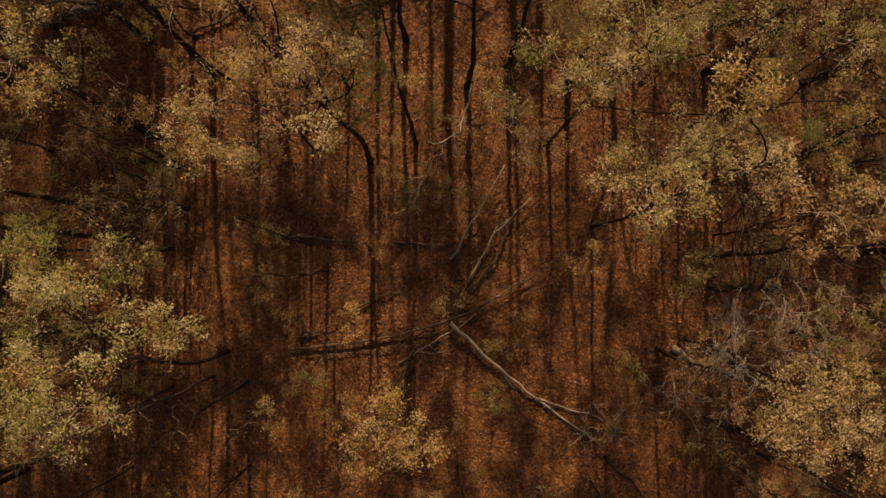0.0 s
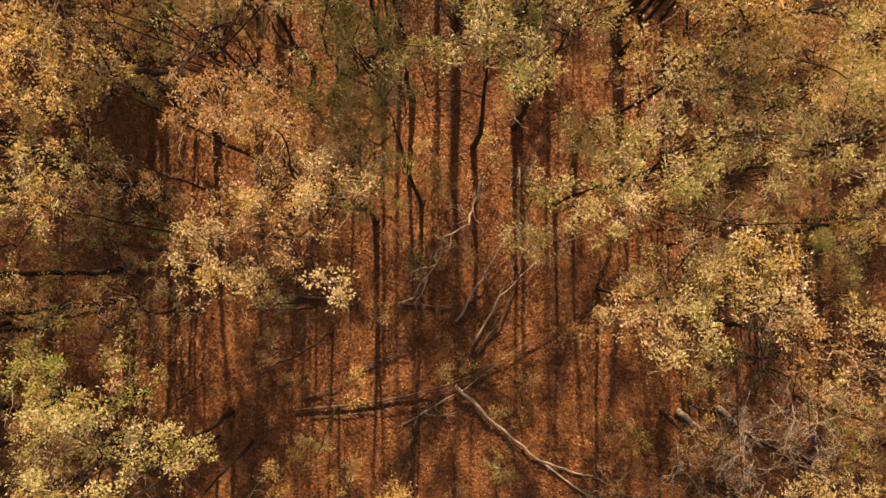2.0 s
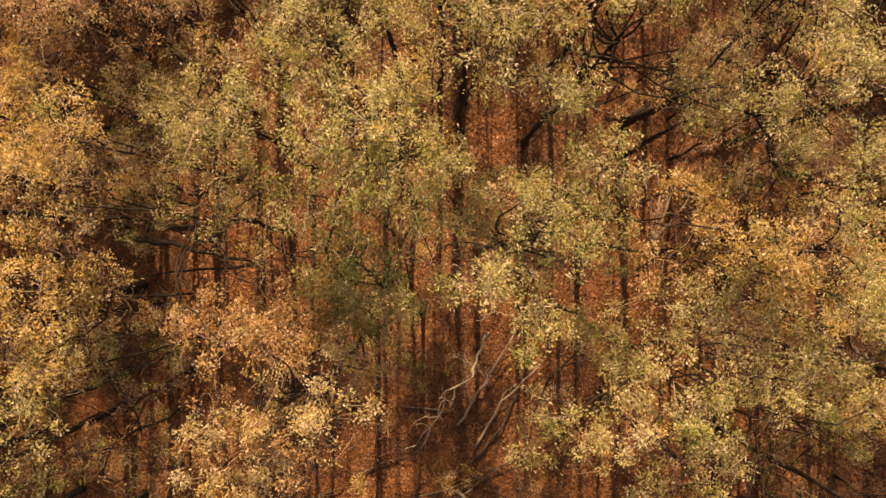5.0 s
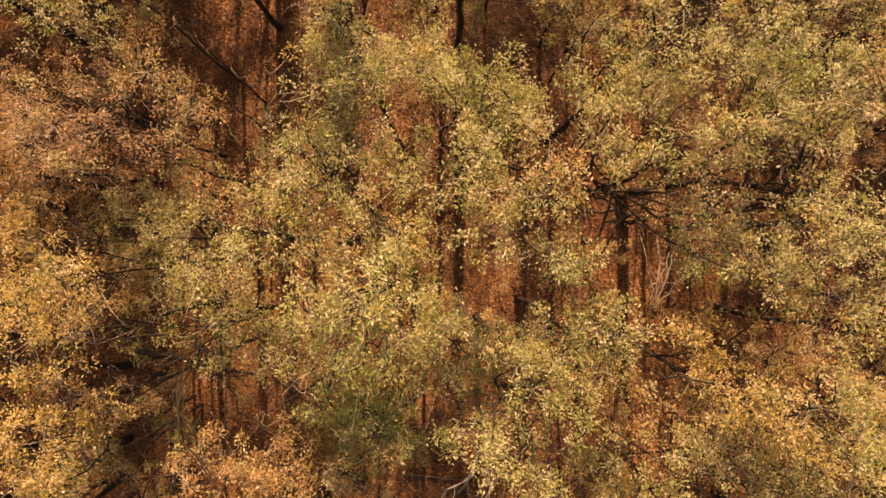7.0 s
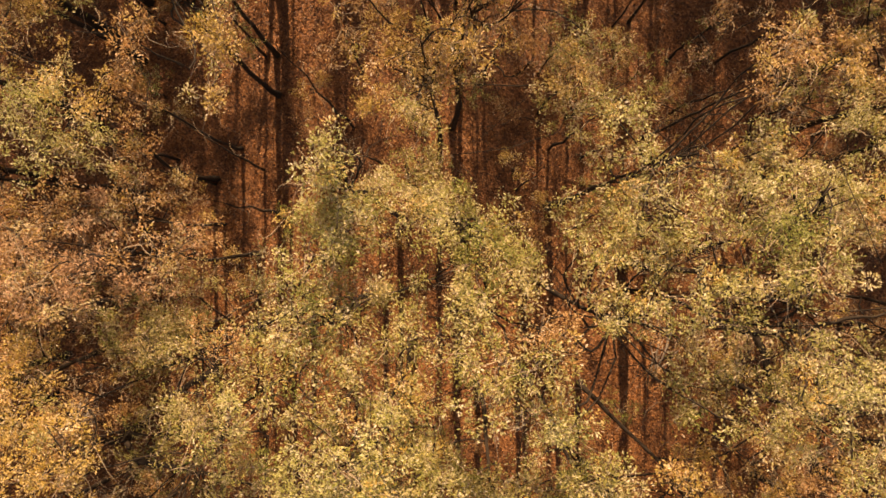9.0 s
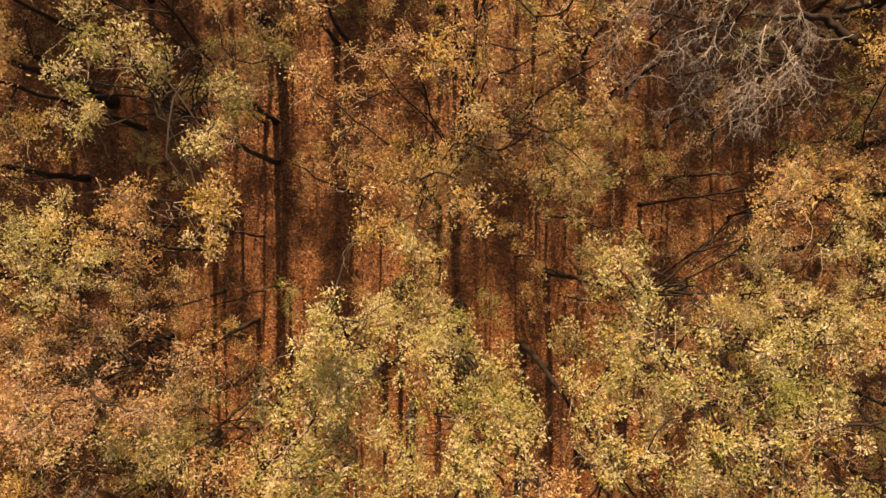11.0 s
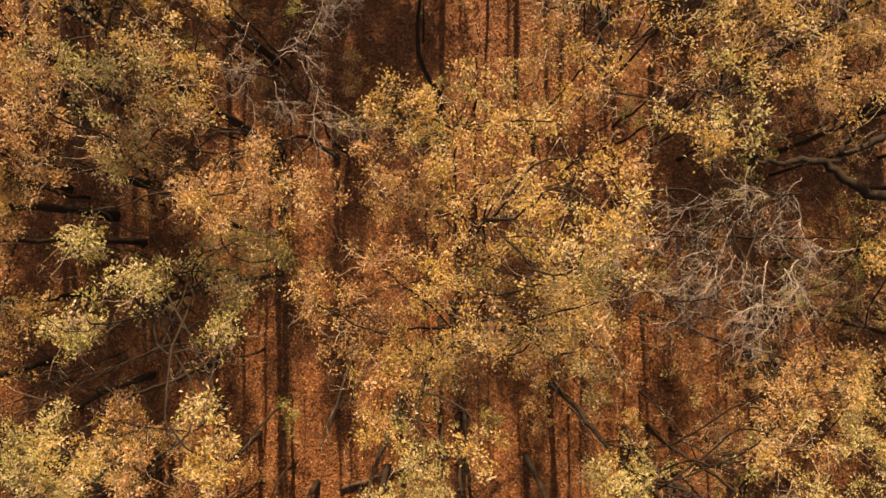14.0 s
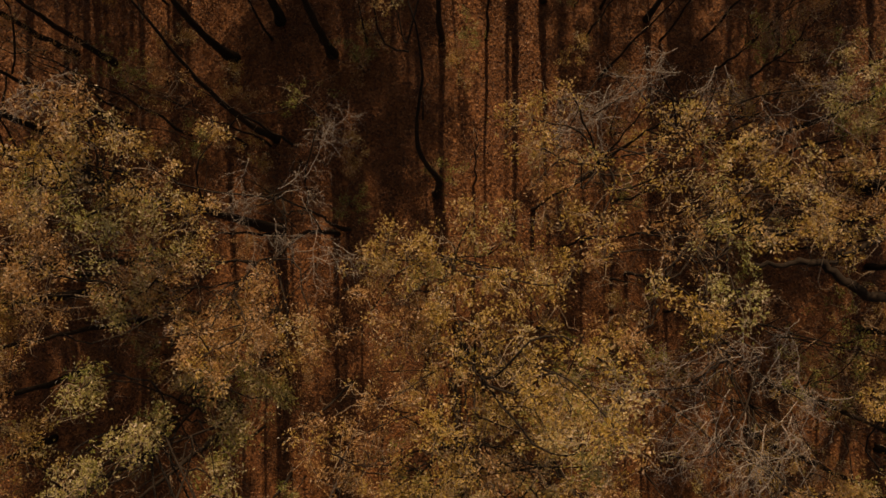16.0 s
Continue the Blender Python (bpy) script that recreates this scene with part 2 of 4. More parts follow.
def foliage(boughs, density):
    """Leaves in dense little heads at the twig ends of each bough (x, y, z, r, tone); a bough of tone b bears twigs alone."""
    tones = sorted({c for b in boughs if b[4] != "b" for c in b[4] + MINGLED[b[4]]})
    V, F, M, twigs, bare, off = [], [], [], [], [], 0
    for x, y, z, r, tone in boughs:
        o = np.array((x, y, z))
        if tone == "b":
            bare += bare_spray(o - (0, 0, 0.25 * r), r)
            continue
        k = int((6 + 17 * r * r) * (0.3 + 0.7 * density))
        heads = rng.normal(0, 1, (k, 3))
        heads *= (rng.uniform(0.02, 1.0, (k, 1)) ** 0.42) * r * 1.2 / np.linalg.norm(heads, axis=1, keepdims=True)
        heads[:, 2] *= 0.4
        # each head is a ragged little dome of leaves round its twig, some heads full and some nearly bare
        per = np.maximum(4, rng.gamma(2.4, 24.0, k).clip(7, 140) * (0.35 + 0.65 * density)).astype(int)
        wide = 0.08 + 0.0155 * np.sqrt(per)
        pick = np.repeat(np.arange(k), per)
        n = len(pick)
        d = rng.normal(0, 1, (n, 3)) * (1, 1, 0.75) + (0, 0.1, 0.35)
        d /= np.linalg.norm(d, axis=1, keepdims=True)
        loose = np.where(rng.random((n, 1)) < 0.22, 1.9, 1.0) * wide[pick][:, None]
        c = heads[pick] + d * rng.uniform(0.35, 1.0, (n, 1)) * loose
        along = d * (1, 1, 0.45) + rng.normal(0, 0.4, (n, 3))
        tilt = rng.normal(0, 0.55, (k, 3))[pick]
        v, f = leaves(o + c, along, 0.039 + 0.074 * rng.random(n) ** 1.3, SUNWARD + d * 0.45 + tilt, 0.3)
        V.append(v)
        F.append(f + off)
        # most heads of a bough share its tone, some have turned sooner or later
        own = np.where(rng.random(k) < 0.78, tones.index(tone), [tones.index(MINGLED[tone][q]) for q in rng.integers(0, 3, k)])
        M.append(np.repeat(own[pick], 2))
        off += len(v)
        a = o - (0, 0, 0.25 * r)
        # thin leafless ends that reach out past the leaves and droop
        for _ in range(int(2 + 2.2 * r)):
            q, a2 = o + heads[rng.integers(k)], rng.uniform(0, 2 * np.pi)
            tip = q + np.array((math.cos(a2), math.sin(a2) - 0.5, rng.uniform(-0.3, 0.35))) * rng.uniform(0.35, 0.95)
            line = bend(q, tip, 0.08, 0.2, 6)
            twigs.append(tube(line, np.linspace(0.009, 0.0035, 6), 3))
            twigs.append(tube(bend(line[3], line[3] + rng.normal(0, 0.22, 3), 0, 0.18, 4), np.linspace(0.006, 0.003, 4), 3))
        for h in heads[:5]:
            line = bend(a, o + h, 0.1 * r, 0.14, 6)
            twigs.append(tube(line, np.linspace(0.013, 0.005, 6), 3))
            q = line[rng.integers(2, 6)]
            twigs.append(tube(bend(q, q + h * rng.uniform(0.1, 0.5) + rng.normal(0, 0.3, 3) * r, 0, 0.18, 4), np.linspace(0.008, 0.0035, 4), 3))
    if not V:
        return None, None, None, tones, twigs, bare
    return np.vstack(V), np.vstack(F), np.concatenate(M), tones, twigs, bare


def oak(label, base, girth, boughs, density=1.0, bark=None, group="autumn oaks", limbs=()):
    """A tree: trunk from its base to the middle of its crown, a limb to each bough, twigs and leaves."""
    bx, by = base
    bz = float(ground_height(bx, by))
    tree = new("oak_tree")
    tree.location = (bx, by, bz - 0.05)
    tagged(tree, label, "tree", group)
    local = [(x - bx, y - by, z - bz, r, c) for x, y, z, r, c in boughs]
    mid = np.mean([b[:3] for b in local], axis=0)
    top = np.array((mid[0] * 0.8, mid[1] * 0.8, max(b[2] for b in local) - 1.5))
    h = top[2]
    s = np.linspace(0, 1, 16)
    # the trunk stands upright below, sways a little and leans into its crown above
    axis = np.stack([top[0] * s ** 2.2, top[1] * s ** 2.2, h * s], -1)
    sway, turn = rng.normal(0, 0.16, (2, 2)), rng.uniform(4, 9, 2)
    axis[:, :2] += sway[0] * np.sin(turn[0] * s)[:, None] * s[:, None] ** 0.5 + sway[1] * (np.sin(turn[1] * s) * (1 - s))[:, None]
    axis[1:-1, :2] += rng.normal(0, 0.025, (14, 2))
    rad = girth * (1 - 0.9 * s ** 0.9) * rng.uniform(0.9, 1.1, 16)
    rad[:2] *= (1.3, 1.1)
    part("trunk", tube_mesh("trunk", [tube(axis, rad, 10)], bark or BARK), tree)
    for x, y, z, r, c in local:
        reach = math.hypot(x - top[0], y - top[1])
        start = min(max(z - 1.2 - reach * 0.75, h * 0.42), h * 0.97)
        k = start / h
        a = np.array((top[0] * k ** 2.2, top[1] * k ** 2.2, start))
        thick = 0.024 + girth * (0.12 - 0.06 * k)
        line = bend(a, (x, y, z - 0.25 * r), 0.25 * reach * 0.3, 0.09, 10)
        limb = part("limb", tube_mesh("limb", [tube(line, np.linspace(thick, 0.018, 10), 6)], bark or BARK), tree)
        # a crooked fork leaves each limb and splits in turn
        q = line[rng.integers(3, 7)]
        fork = bend(q, q + (line[-1] - q) * 0.5 + rng.normal(0, 0.75, 3) + (0, 0, 0.4), 0, 0.15, 7)
        tubes = [tube(fork, np.linspace(thick * 0.45, 0.008, 7), 5)]
        for i in (2, 4, 5):
            tubes.append(tube(bend(fork[i], fork[i] + rng.normal(0, 0.4, 3) + (0, 0, 0.2), 0, 0.16, 5), np.linspace(thick * 0.22, 0.005, 5), 4))
        part("side_branch", tube_mesh("side_branch", tubes, bark or BARK), limb)
    # great crooked limbs, given as lines in the world with the thickness at their start
    for thick, line in limbs:
        pts = np.array(line, float) - (bx, by, bz)
        q = np.linspace(0, len(pts) - 1, 4 * len(pts))
        fine = np.stack([np.interp(q, np.arange(len(pts)), pts[:, k]) for k in range(3)], -1)
        fine[1:] += rng.normal(0, 0.05, (len(fine) - 1, 3))
        part("limb", tube_mesh("limb", [tube(fine, np.linspace(thick, thick * 0.3, len(fine)), 9)], bark or BARK), tree, "thick dark crooked limb")
    v, f, m, tones, twigs, bare = foliage(local, density)
    if twigs:
        part("twig_spray", tube_mesh("twig_spray", twigs, TWIG), tree, "thin brown twigs", "stuff")
    if bare:
        part("bare_spray", tube_mesh("bare_spray", bare, PALE_TWIG), tree, "pale drooping leafless twigs", "stuff")
    if v is not None:
        part("foliage", mesh_from("foliage", v, f, [LEAF[t] for t in tones], m, smooth=False), tree, "", "stuff")
    return tree


oak("oak with pale yellow-green autumn leaves", (-10.6, -4.2), 0.13, [
    (-10.2, 0.1, 15.8, 0.89, "k"), (-9.8, -0.7, 16.1, 0.73, "y"), (-8.5, -1.3, 14.9, 1.24, "y"), (-8.3, 0.4, 15.2, 0.77, "k"),
    (-9.9, -2.8, 15.9, 1.17, "y"), (-8.9, -3.6, 16.2, 1.29, "y"), (-9.8, -3.8, 16.7, 0.97, "k"), (-6.8, -2.2, 14.8, 0.71, "y"),
    (-9.1, -0.5, 15.6, 0.60, "y"), (-10.9, 0.8, 15.0, 0.75, "k")], 1.00)
oak("oak with pale cream-tan dry leaves", (-3.1, 5.8), 0.16, [
    (-3.8, 6.5, 15.9, 1.45, "t"), (-2.5, 6.7, 15.1, 1.23, "c"), (-4.5, 5.6, 16.5, 0.85, "c"), (-2.5, 5.4, 16.6, 0.98, "c"),
    (-6.2, 4.7, 15.2, 0.90, "c"), (-5.8, 3.5, 15.7, 1.04, "c"), (-4.7, 3.3, 14.9, 0.93, "c"), (-2.2, 6.0, 10.4, 0.99, "k"),
    (-3.8, 4.5, 16.4, 0.83, "t"), (-3.6, 7.6, 14.6, 0.95, "t"), (-1.7, 7.5, 12.1, 1.00, "k"), (-1.8, 7.3, 9.0, 0.84, "k"),
    (-1.6, 8.1, 14.5, 0.96, "k"), (-2.9, 8.6, 14.5, 0.96, "k"), (-4.0, 7.3, 17.5, 0.64, "t"), (-2.1, 3.2, 18.5, 0.45, "c")], 1.00)
oak("oak with golden yellow autumn leaves", (-9.1, 9.0), 0.10, [
    (-9.9, 10.0, 16.4, 0.99, "g"), (-9.5, 8.6, 17.0, 1.09, "g"), (-9.5, 8.1, 15.5, 0.90, "g"), (-10.0, 6.8, 16.7, 0.70, "g"),
    (-8.9, 8.9, 15.7, 0.71, "g"), (-10.1, 7.8, 17.0, 0.82, "g"), (-9.5, 9.4, 16.3, 0.72, "t")], 1.00)
oak("oak with yellowing olive-green autumn leaves", (6.3, 6.8), 0.11, [
    (5.1, 7.2, 14.5, 1.11, "o"), (6.1, 6.5, 17.0, 1.22, "o"), (8.1, 6.7, 17.2, 1.07, "o"), (9.5, 7.0, 17.2, 1.07, "o"),
    (5.6, 5.2, 16.7, 1.11, "c"), (6.6, 5.4, 17.6, 0.79, "k"), (4.5, 5.1, 16.6, 0.84, "o"), (4.0, 4.5, 10.7, 0.76, "c"),
    (11.3, 6.2, 16.0, 0.87, "o"), (13.2, 5.1, 14.0, 0.98, "g"), (10.3, 6.1, 15.1, 0.77, "o"), (5.2, 6.4, 15.0, 1.10, "o"),
    (3.2, 5.6, 17.0, 0.64, "o"), (2.6, 4.6, 16.0, 0.69, "o")], 1.00)
oak("oak with yellowing olive-green autumn leaves", (8.6, 2.3), 0.10, [
    (6.7, 3.3, 15.4, 1.06, "o"), (7.2, 2.6, 16.8, 0.97, "o"), (8.8, 3.7, 13.4, 0.79, "o"), (13.0, 5.0, 9.6, 1.31, "o"),
    (13.2, 4.3, 12.4, 1.25, "k"), (6.1, 1.9, 16.0, 0.80, "c"), (7.0, 1.6, 16.7, 0.84, "o"), (9.8, 0.3, 11.2, 0.76, "o"),
    (9.9, 2.2, 15.9, 0.53, "c"), (9.7, -0.5, 10.6, 0.59, "o"), (5.7, 2.5, 16.0, 0.88, "c"), (9.0, 2.6, 16.5, 0.85, "c"),
    (8.2, 3.9, 15.5, 0.38, "c"), (7.1, 3.8, 19.5, 0.69, "g")], 1.00)
oak("oak with pale cream-tan dry leaves", (11.9, -4.1), 0.11, [
    (11.4, -3.8, 13.9, 1.15, "c"), (12.7, -3.6, 14.0, 1.15, "c"), (11.6, -4.8, 13.8, 1.16, "c"), (13.1, -4.8, 13.8, 0.99, "c"),
    (10.9, -4.7, 13.7, 0.83, "c")], 1.00)
oak("oak with golden yellow autumn leaves", (-0.9, -5.2), 0.09, [
    (-1.3, -5.4, 11.2, 1.14, "g"), (-2.0, -5.9, 11.2, 0.95, "g"), (-1.1, -4.2, 11.4, 0.47, "g"), (-0.1, -5.7, 11.2, 0.95, "g")], 1.00)
oak("oak with dull green autumn leaves", (-0.7, 6.8), 0.12, [
    (-2.1, 11.4, 17.6, 1.04, "o"), (-1.1, 11.2, 17.3, 1.06, "o"), (-1.5, 10.0, 17.4, 1.06, "k"), (-1.7, 9.3, 16.8, 1.10, "k"),
    (-2.2, 8.5, 14.8, 0.94, "k"), (-0.9, 9.0, 17.3, 0.62, "k"), (-2.8, 10.7, 16.6, 0.84, "o"), (-4.1, 11.2, 16.2, 0.86, "o"),
    (-0.3, 10.6, 17.7, 0.53, "o"), (-1.4, 8.5, 15.3, 0.84, "k"), (-2.4, 8.0, 14.4, 0.72, "k"), (-0.9, 8.5, 15.8, 0.58, "k")], 1.00)
oak("oak with yellowing olive-green autumn leaves", (2.0, 9.8), 0.15, [
    (2.0, 10.8, 18.4, 0.62, "y"), (3.7, 11.2, 18.0, 0.89, "o"), (3.0, 10.1, 18.4, 1.09, "o"), (2.3, 9.9, 16.2, 1.00, "y"),
    (4.5, 10.2, 16.4, 0.71, "o"), (2.0, 9.0, 17.7, 0.70, "o"), (2.6, 8.2, 17.7, 0.52, "o"), (0.9, 9.1, 17.4, 0.61, "o"),
    (0.4, 10.4, 17.2, 0.52, "o"), (0.1, 11.6, 17.0, 0.69, "y"), (1.4, 10.8, 16.6, 0.70, "o"), (1.4, 11.5, 17.0, 0.62, "o"),
    (-0.4, 10.5, 12.5, 0.78, "o"), (1.4, 9.6, 16.0, 0.64, "o"), (1.3, 8.9, 19.5, 0.55, "o"), (2.5, 8.0, 19.0, 0.71, "o")], 1.00)
oak("oak with yellowing olive-green autumn leaves", (-7.5, 10.8), 0.12, [
    (-10.2, 12.3, 14.4, 1.08, "t"), (-9.9, 13.2, 11.1, 1.15, "o"), (-6.8, 11.0, 14.4, 0.96, "o"), (-9.1, 11.5, 12.4, 0.89, "o"),
    (-4.9, 11.2, 16.2, 0.86, "o"), (-9.1, 14.2, 9.5, 1.03, "o"), (-4.1, 8.2, 15.8, 0.69, "t"), (-5.5, 10.2, 15.8, 0.55, "o"),
    (-3.1, 9.5, 16.0, 0.50, "k"), (-10.0, 11.6, 16.7, 0.84, "g"), (-6.1, 8.2, 16.0, 0.73, "t"), (-5.5, 7.7, 15.7, 0.67, "t"),
    (-6.7, 7.6, 15.6, 0.55, "t"), (-9.7, 10.2, 11.7, 0.93, "o"), (-5.1, 7.5, 17.5, 0.92, "t")], 0.75)
oak("oak with golden yellow autumn leaves", (7.4, 9.9), 0.14, [
    (6.3, 11.4, 16.9, 0.50, "g"), (7.1, 11.7, 15.9, 0.51, "g"), (9.9, 12.6, 14.8, 0.79, "o"), (7.4, 9.8, 18.1, 0.64, "g"),
    (6.7, 9.2, 16.3, 0.72, "g"), (5.6, 9.1, 16.3, 0.72, "t"), (6.1, 8.2, 16.9, 0.83, "o"), (8.3, 9.2, 17.8, 0.78, "g"),
    (7.7, 8.4, 16.9, 0.83, "o"), (9.6, 9.3, 18.6, 0.73, "y"), (8.8, 10.6, 19.1, 0.71, "o"), (10.3, 8.2, 17.6, 0.66, "o"),
    (8.1, 9.8, 18.9, 0.60, "g"), (8.4, 7.9, 14.0, 1.10, "o"), (10.2, 7.9, 16.0, 1.05, "o"), (12.1, 8.4, 15.5, 0.91, "o"),
    (7.9, 9.1, 17.5, 0.63, "g")], 1.00)
oak("oak with pinkish brown thinning leaves", (-9.4, 16.6), 0.11, [
    (-9.2, 16.4, 17.5, 1.05, "p"), (-9.0, 16.0, 16.4, 0.99, "p"), (-10.3, 16.0, 16.4, 0.85, "p"), (-8.5, 16.4, 16.5, 0.72, "p"),
    (-8.8, 15.9, 14.0, 0.99, "t"), (-9.2, 17.9, 14.9, 0.68, "p"), (-8.4, 18.5, 14.4, 0.68, "t"), (-6.9, 17.4, 14.4, 0.81, "t"),
    (-8.0, 17.6, 11.2, 0.95, "t"), (-11.2, 15.6, 13.9, 0.83, "p"), (-8.7, 18.9, 14.3, 0.67, "t"), (-10.1, 17.0, 17.0, 0.63, "p"),
    (-9.1, 17.0, 16.0, 1.00, "p"), (-5.9, 17.1, 19.5, 0.66, "t")], 0.70)
oak("oak with yellowing olive-green autumn leaves", (-6.4, 14.0), 0.13, [
    (-7.5, 15.6, 13.2, 1.03, "o"), (-8.5, 14.6, 12.6, 1.06, "o"), (-7.8, 14.0, 13.4, 1.02, "o"), (-5.4, 14.0, 15.9, 0.88, "o"),
    (-5.3, 12.9, 17.3, 0.80, "o"), (-9.1, 13.0, 12.3, 0.90, "o"), (-6.6, 12.5, 16.0, 0.87, "o"), (-10.2, 12.3, 12.4, 0.90, "t"),
    (-5.1, 12.1, 17.0, 0.69, "o"), (-4.9, 12.6, 16.4, 0.71, "o"), (-8.9, 14.3, 13.5, 1.10, "o"), (-5.2, 14.8, 16.5, 0.68, "t")], 1.00)
oak("oak with golden yellow autumn leaves", (-9.2, 12.9), 0.09, [
    (-10.2, 13.7, 16.6, 0.70, "g"), (-9.9, 12.4, 17.0, 0.82, "g"), (-12.2, 13.6, 13.3, 0.64, "g"), (-9.1, 12.3, 16.7, 0.83, "t"),
    (-9.6, 11.5, 17.7, 0.65, "g"), (-8.8, 11.3, 17.6, 0.66, "g"), (-8.2, 12.5, 18.5, 0.73, "g")], 1.00)
oak("oak with pale yellow-green autumn leaves", (-2.7, 14.8), 0.16, [
    (-3.9, 16.2, 15.8, 1.03, "y"), (-2.4, 15.6, 18.8, 0.84, "o"), (-1.6, 15.8, 18.1, 0.73, "o"), (-2.9, 14.9, 17.6, 1.04, "y"),
    (-3.9, 14.7, 17.0, 0.82, "y"), (-2.4, 13.6, 18.8, 0.96, "o"), (-3.7, 13.5, 18.1, 0.88, "y"), (-1.5, 14.6, 18.5, 0.74, "o"),
    (-2.3, 16.9, 19.3, 0.58, "o"), (-2.0, 17.2, 17.1, 0.74, "k"), (-1.1, 15.8, 16.4, 0.57, "o")], 1.00)
oak("oak with yellowing olive-green autumn leaves", (1.2, 15.8), 0.14, [
    (-0.1, 18.5, 14.9, 0.92, "o"), (1.0, 16.7, 18.2, 0.80, "o"), (1.4, 15.9, 18.8, 0.72, "y"), (1.9, 16.6, 18.2, 0.69, "o"),
    (1.0, 15.4, 18.6, 0.73, "y"), (-0.1, 15.4, 17.2, 0.81, "y"), (0.8, 14.7, 18.9, 0.83, "o"), (1.6, 14.6, 19.5, 0.68, "o"),
    (1.2, 13.8, 19.2, 0.70, "y"), (2.3, 14.6, 19.5, 0.68, "o"), (0.0, 17.5, 18.0, 0.73, "y")], 1.00)
oak("oak with pale yellow-green autumn leaves", (-1.2, 12.3), 0.14, [
    (-0.8, 13.6, 18.2, 0.76, "y"), (-0.3, 13.3, 18.0, 0.89, "y"), (-1.2, 12.7, 19.0, 0.82, "y"), (-1.6, 12.4, 19.6, 0.79, "y"),
    (-0.3, 12.4, 17.9, 0.90, "y"), (0.2, 11.9, 18.2, 0.63, "o"), (-2.6, 12.4, 19.1, 0.71, "y"), (-0.7, 11.4, 18.3, 0.75, "o"),
    (-1.4, 11.2, 19.4, 0.69, "k"), (-2.4, 11.7, 18.9, 0.60, "o"), (-0.9, 13.9, 15.0, 0.92, "y"), (-1.9, 12.6, 16.0, 0.70, "o")], 1.00)
oak("oak with pale yellow-green autumn leaves", (4.5, 15.3), 0.18, [
    (3.9, 17.0, 17.7, 0.65, "y"), (4.0, 16.1, 18.2, 0.75, "y"), (4.0, 17.8, 15.6, 0.70, "y"), (5.2, 17.8, 16.8, 0.83, "y"),
    (5.6, 16.8, 18.0, 0.76, "y"), (5.3, 15.9, 18.0, 0.77, "y"), (5.8, 16.0, 18.7, 0.73, "y"), (2.6, 13.4, 18.4, 0.62, "y"),
    (3.0, 13.1, 18.4, 0.47, "y"), (2.5, 15.4, 19.2, 0.54, "t"), (4.4, 15.6, 18.0, 0.56, "o"), (6.9, 14.4, 17.1, 0.74, "c"),
    (6.2, 14.0, 17.2, 0.46, "y"), (7.4, 13.6, 16.3, 0.72, "y"), (6.7, 13.2, 17.1, 0.51, "o"), (2.9, 15.1, 18.9, 0.55, "t"),
    (7.5, 13.1, 18.5, 0.72, "o"), (6.7, 14.8, 13.5, 0.61, "t"), (3.3, 13.3, 19.0, 0.57, "y")], 1.00)
oak("oak with pale yellow-green autumn leaves", (9.8, 14.7), 0.13, [
    (9.3, 18.2, 15.8, 1.18, "o"), (11.3, 18.1, 14.5, 1.19, "y"), (9.4, 16.7, 16.2, 1.14, "k"), (12.0, 17.5, 14.9, 0.94, "y"),
    (10.4, 16.3, 16.0, 0.87, "y"), (8.8, 14.6, 18.0, 0.72, "y"), (9.1, 14.6, 18.4, 0.98, "y"), (9.4, 14.1, 16.0, 0.83, "o"),
    (9.2, 13.6, 17.9, 1.02, "y"), (9.5, 13.8, 18.8, 0.84, "y"), (9.9, 13.1, 15.4, 1.06, "o"), (9.6, 12.6, 17.6, 1.04, "y"),
    (9.8, 12.0, 18.2, 0.76, "y"), (6.8, 16.0, 18.6, 0.59, "y"), (6.3, 17.4, 18.6, 0.61, "y"), (8.0, 14.1, 16.0, 0.69, "g")], 0.80)
oak("oak with yellowing olive-green autumn leaves", (4.2, 10.8), 0.15, [
    (2.6, 11.4, 17.9, 0.77, "o"), (3.5, 11.7, 18.4, 0.62, "o"), (4.0, 12.1, 18.4, 0.45, "y"), (4.3, 11.4, 18.0, 0.76, "o"),
    (2.0, 10.4, 16.4, 0.71, "o"), (3.3, 10.5, 16.8, 0.83, "o"), (6.7, 10.6, 16.9, 0.58, "g"), (7.3, 10.2, 17.9, 0.52, "g"),
    (2.9, 11.4, 15.5, 0.63, "y"), (7.0, 10.5, 17.0, 0.44, "g")], 1.00)
oak("oak with golden yellow autumn leaves", (-11.6, 20.5), 0.13, [
    (-10.1, 21.0, 15.9, 0.92, "y"), (-8.8, 20.7, 16.8, 0.83, "g"), (-10.3, 20.7, 16.5, 0.85, "o"), (-10.1, 19.6, 16.5, 0.99, "y"),
    (-9.7, 19.9, 15.6, 0.75, "y"), (-9.6, 19.6, 14.0, 0.98, "y"), (-9.1, 20.4, 13.4, 0.68, "t"), (-8.3, 21.1, 15.3, 0.72, "t"),
    (-8.2, 21.7, 15.3, 0.38, "t"), (-8.2, 21.5, 15.3, 0.42, "t"), (-13.1, 22.9, 13.8, 0.63, "o")], 0.85)
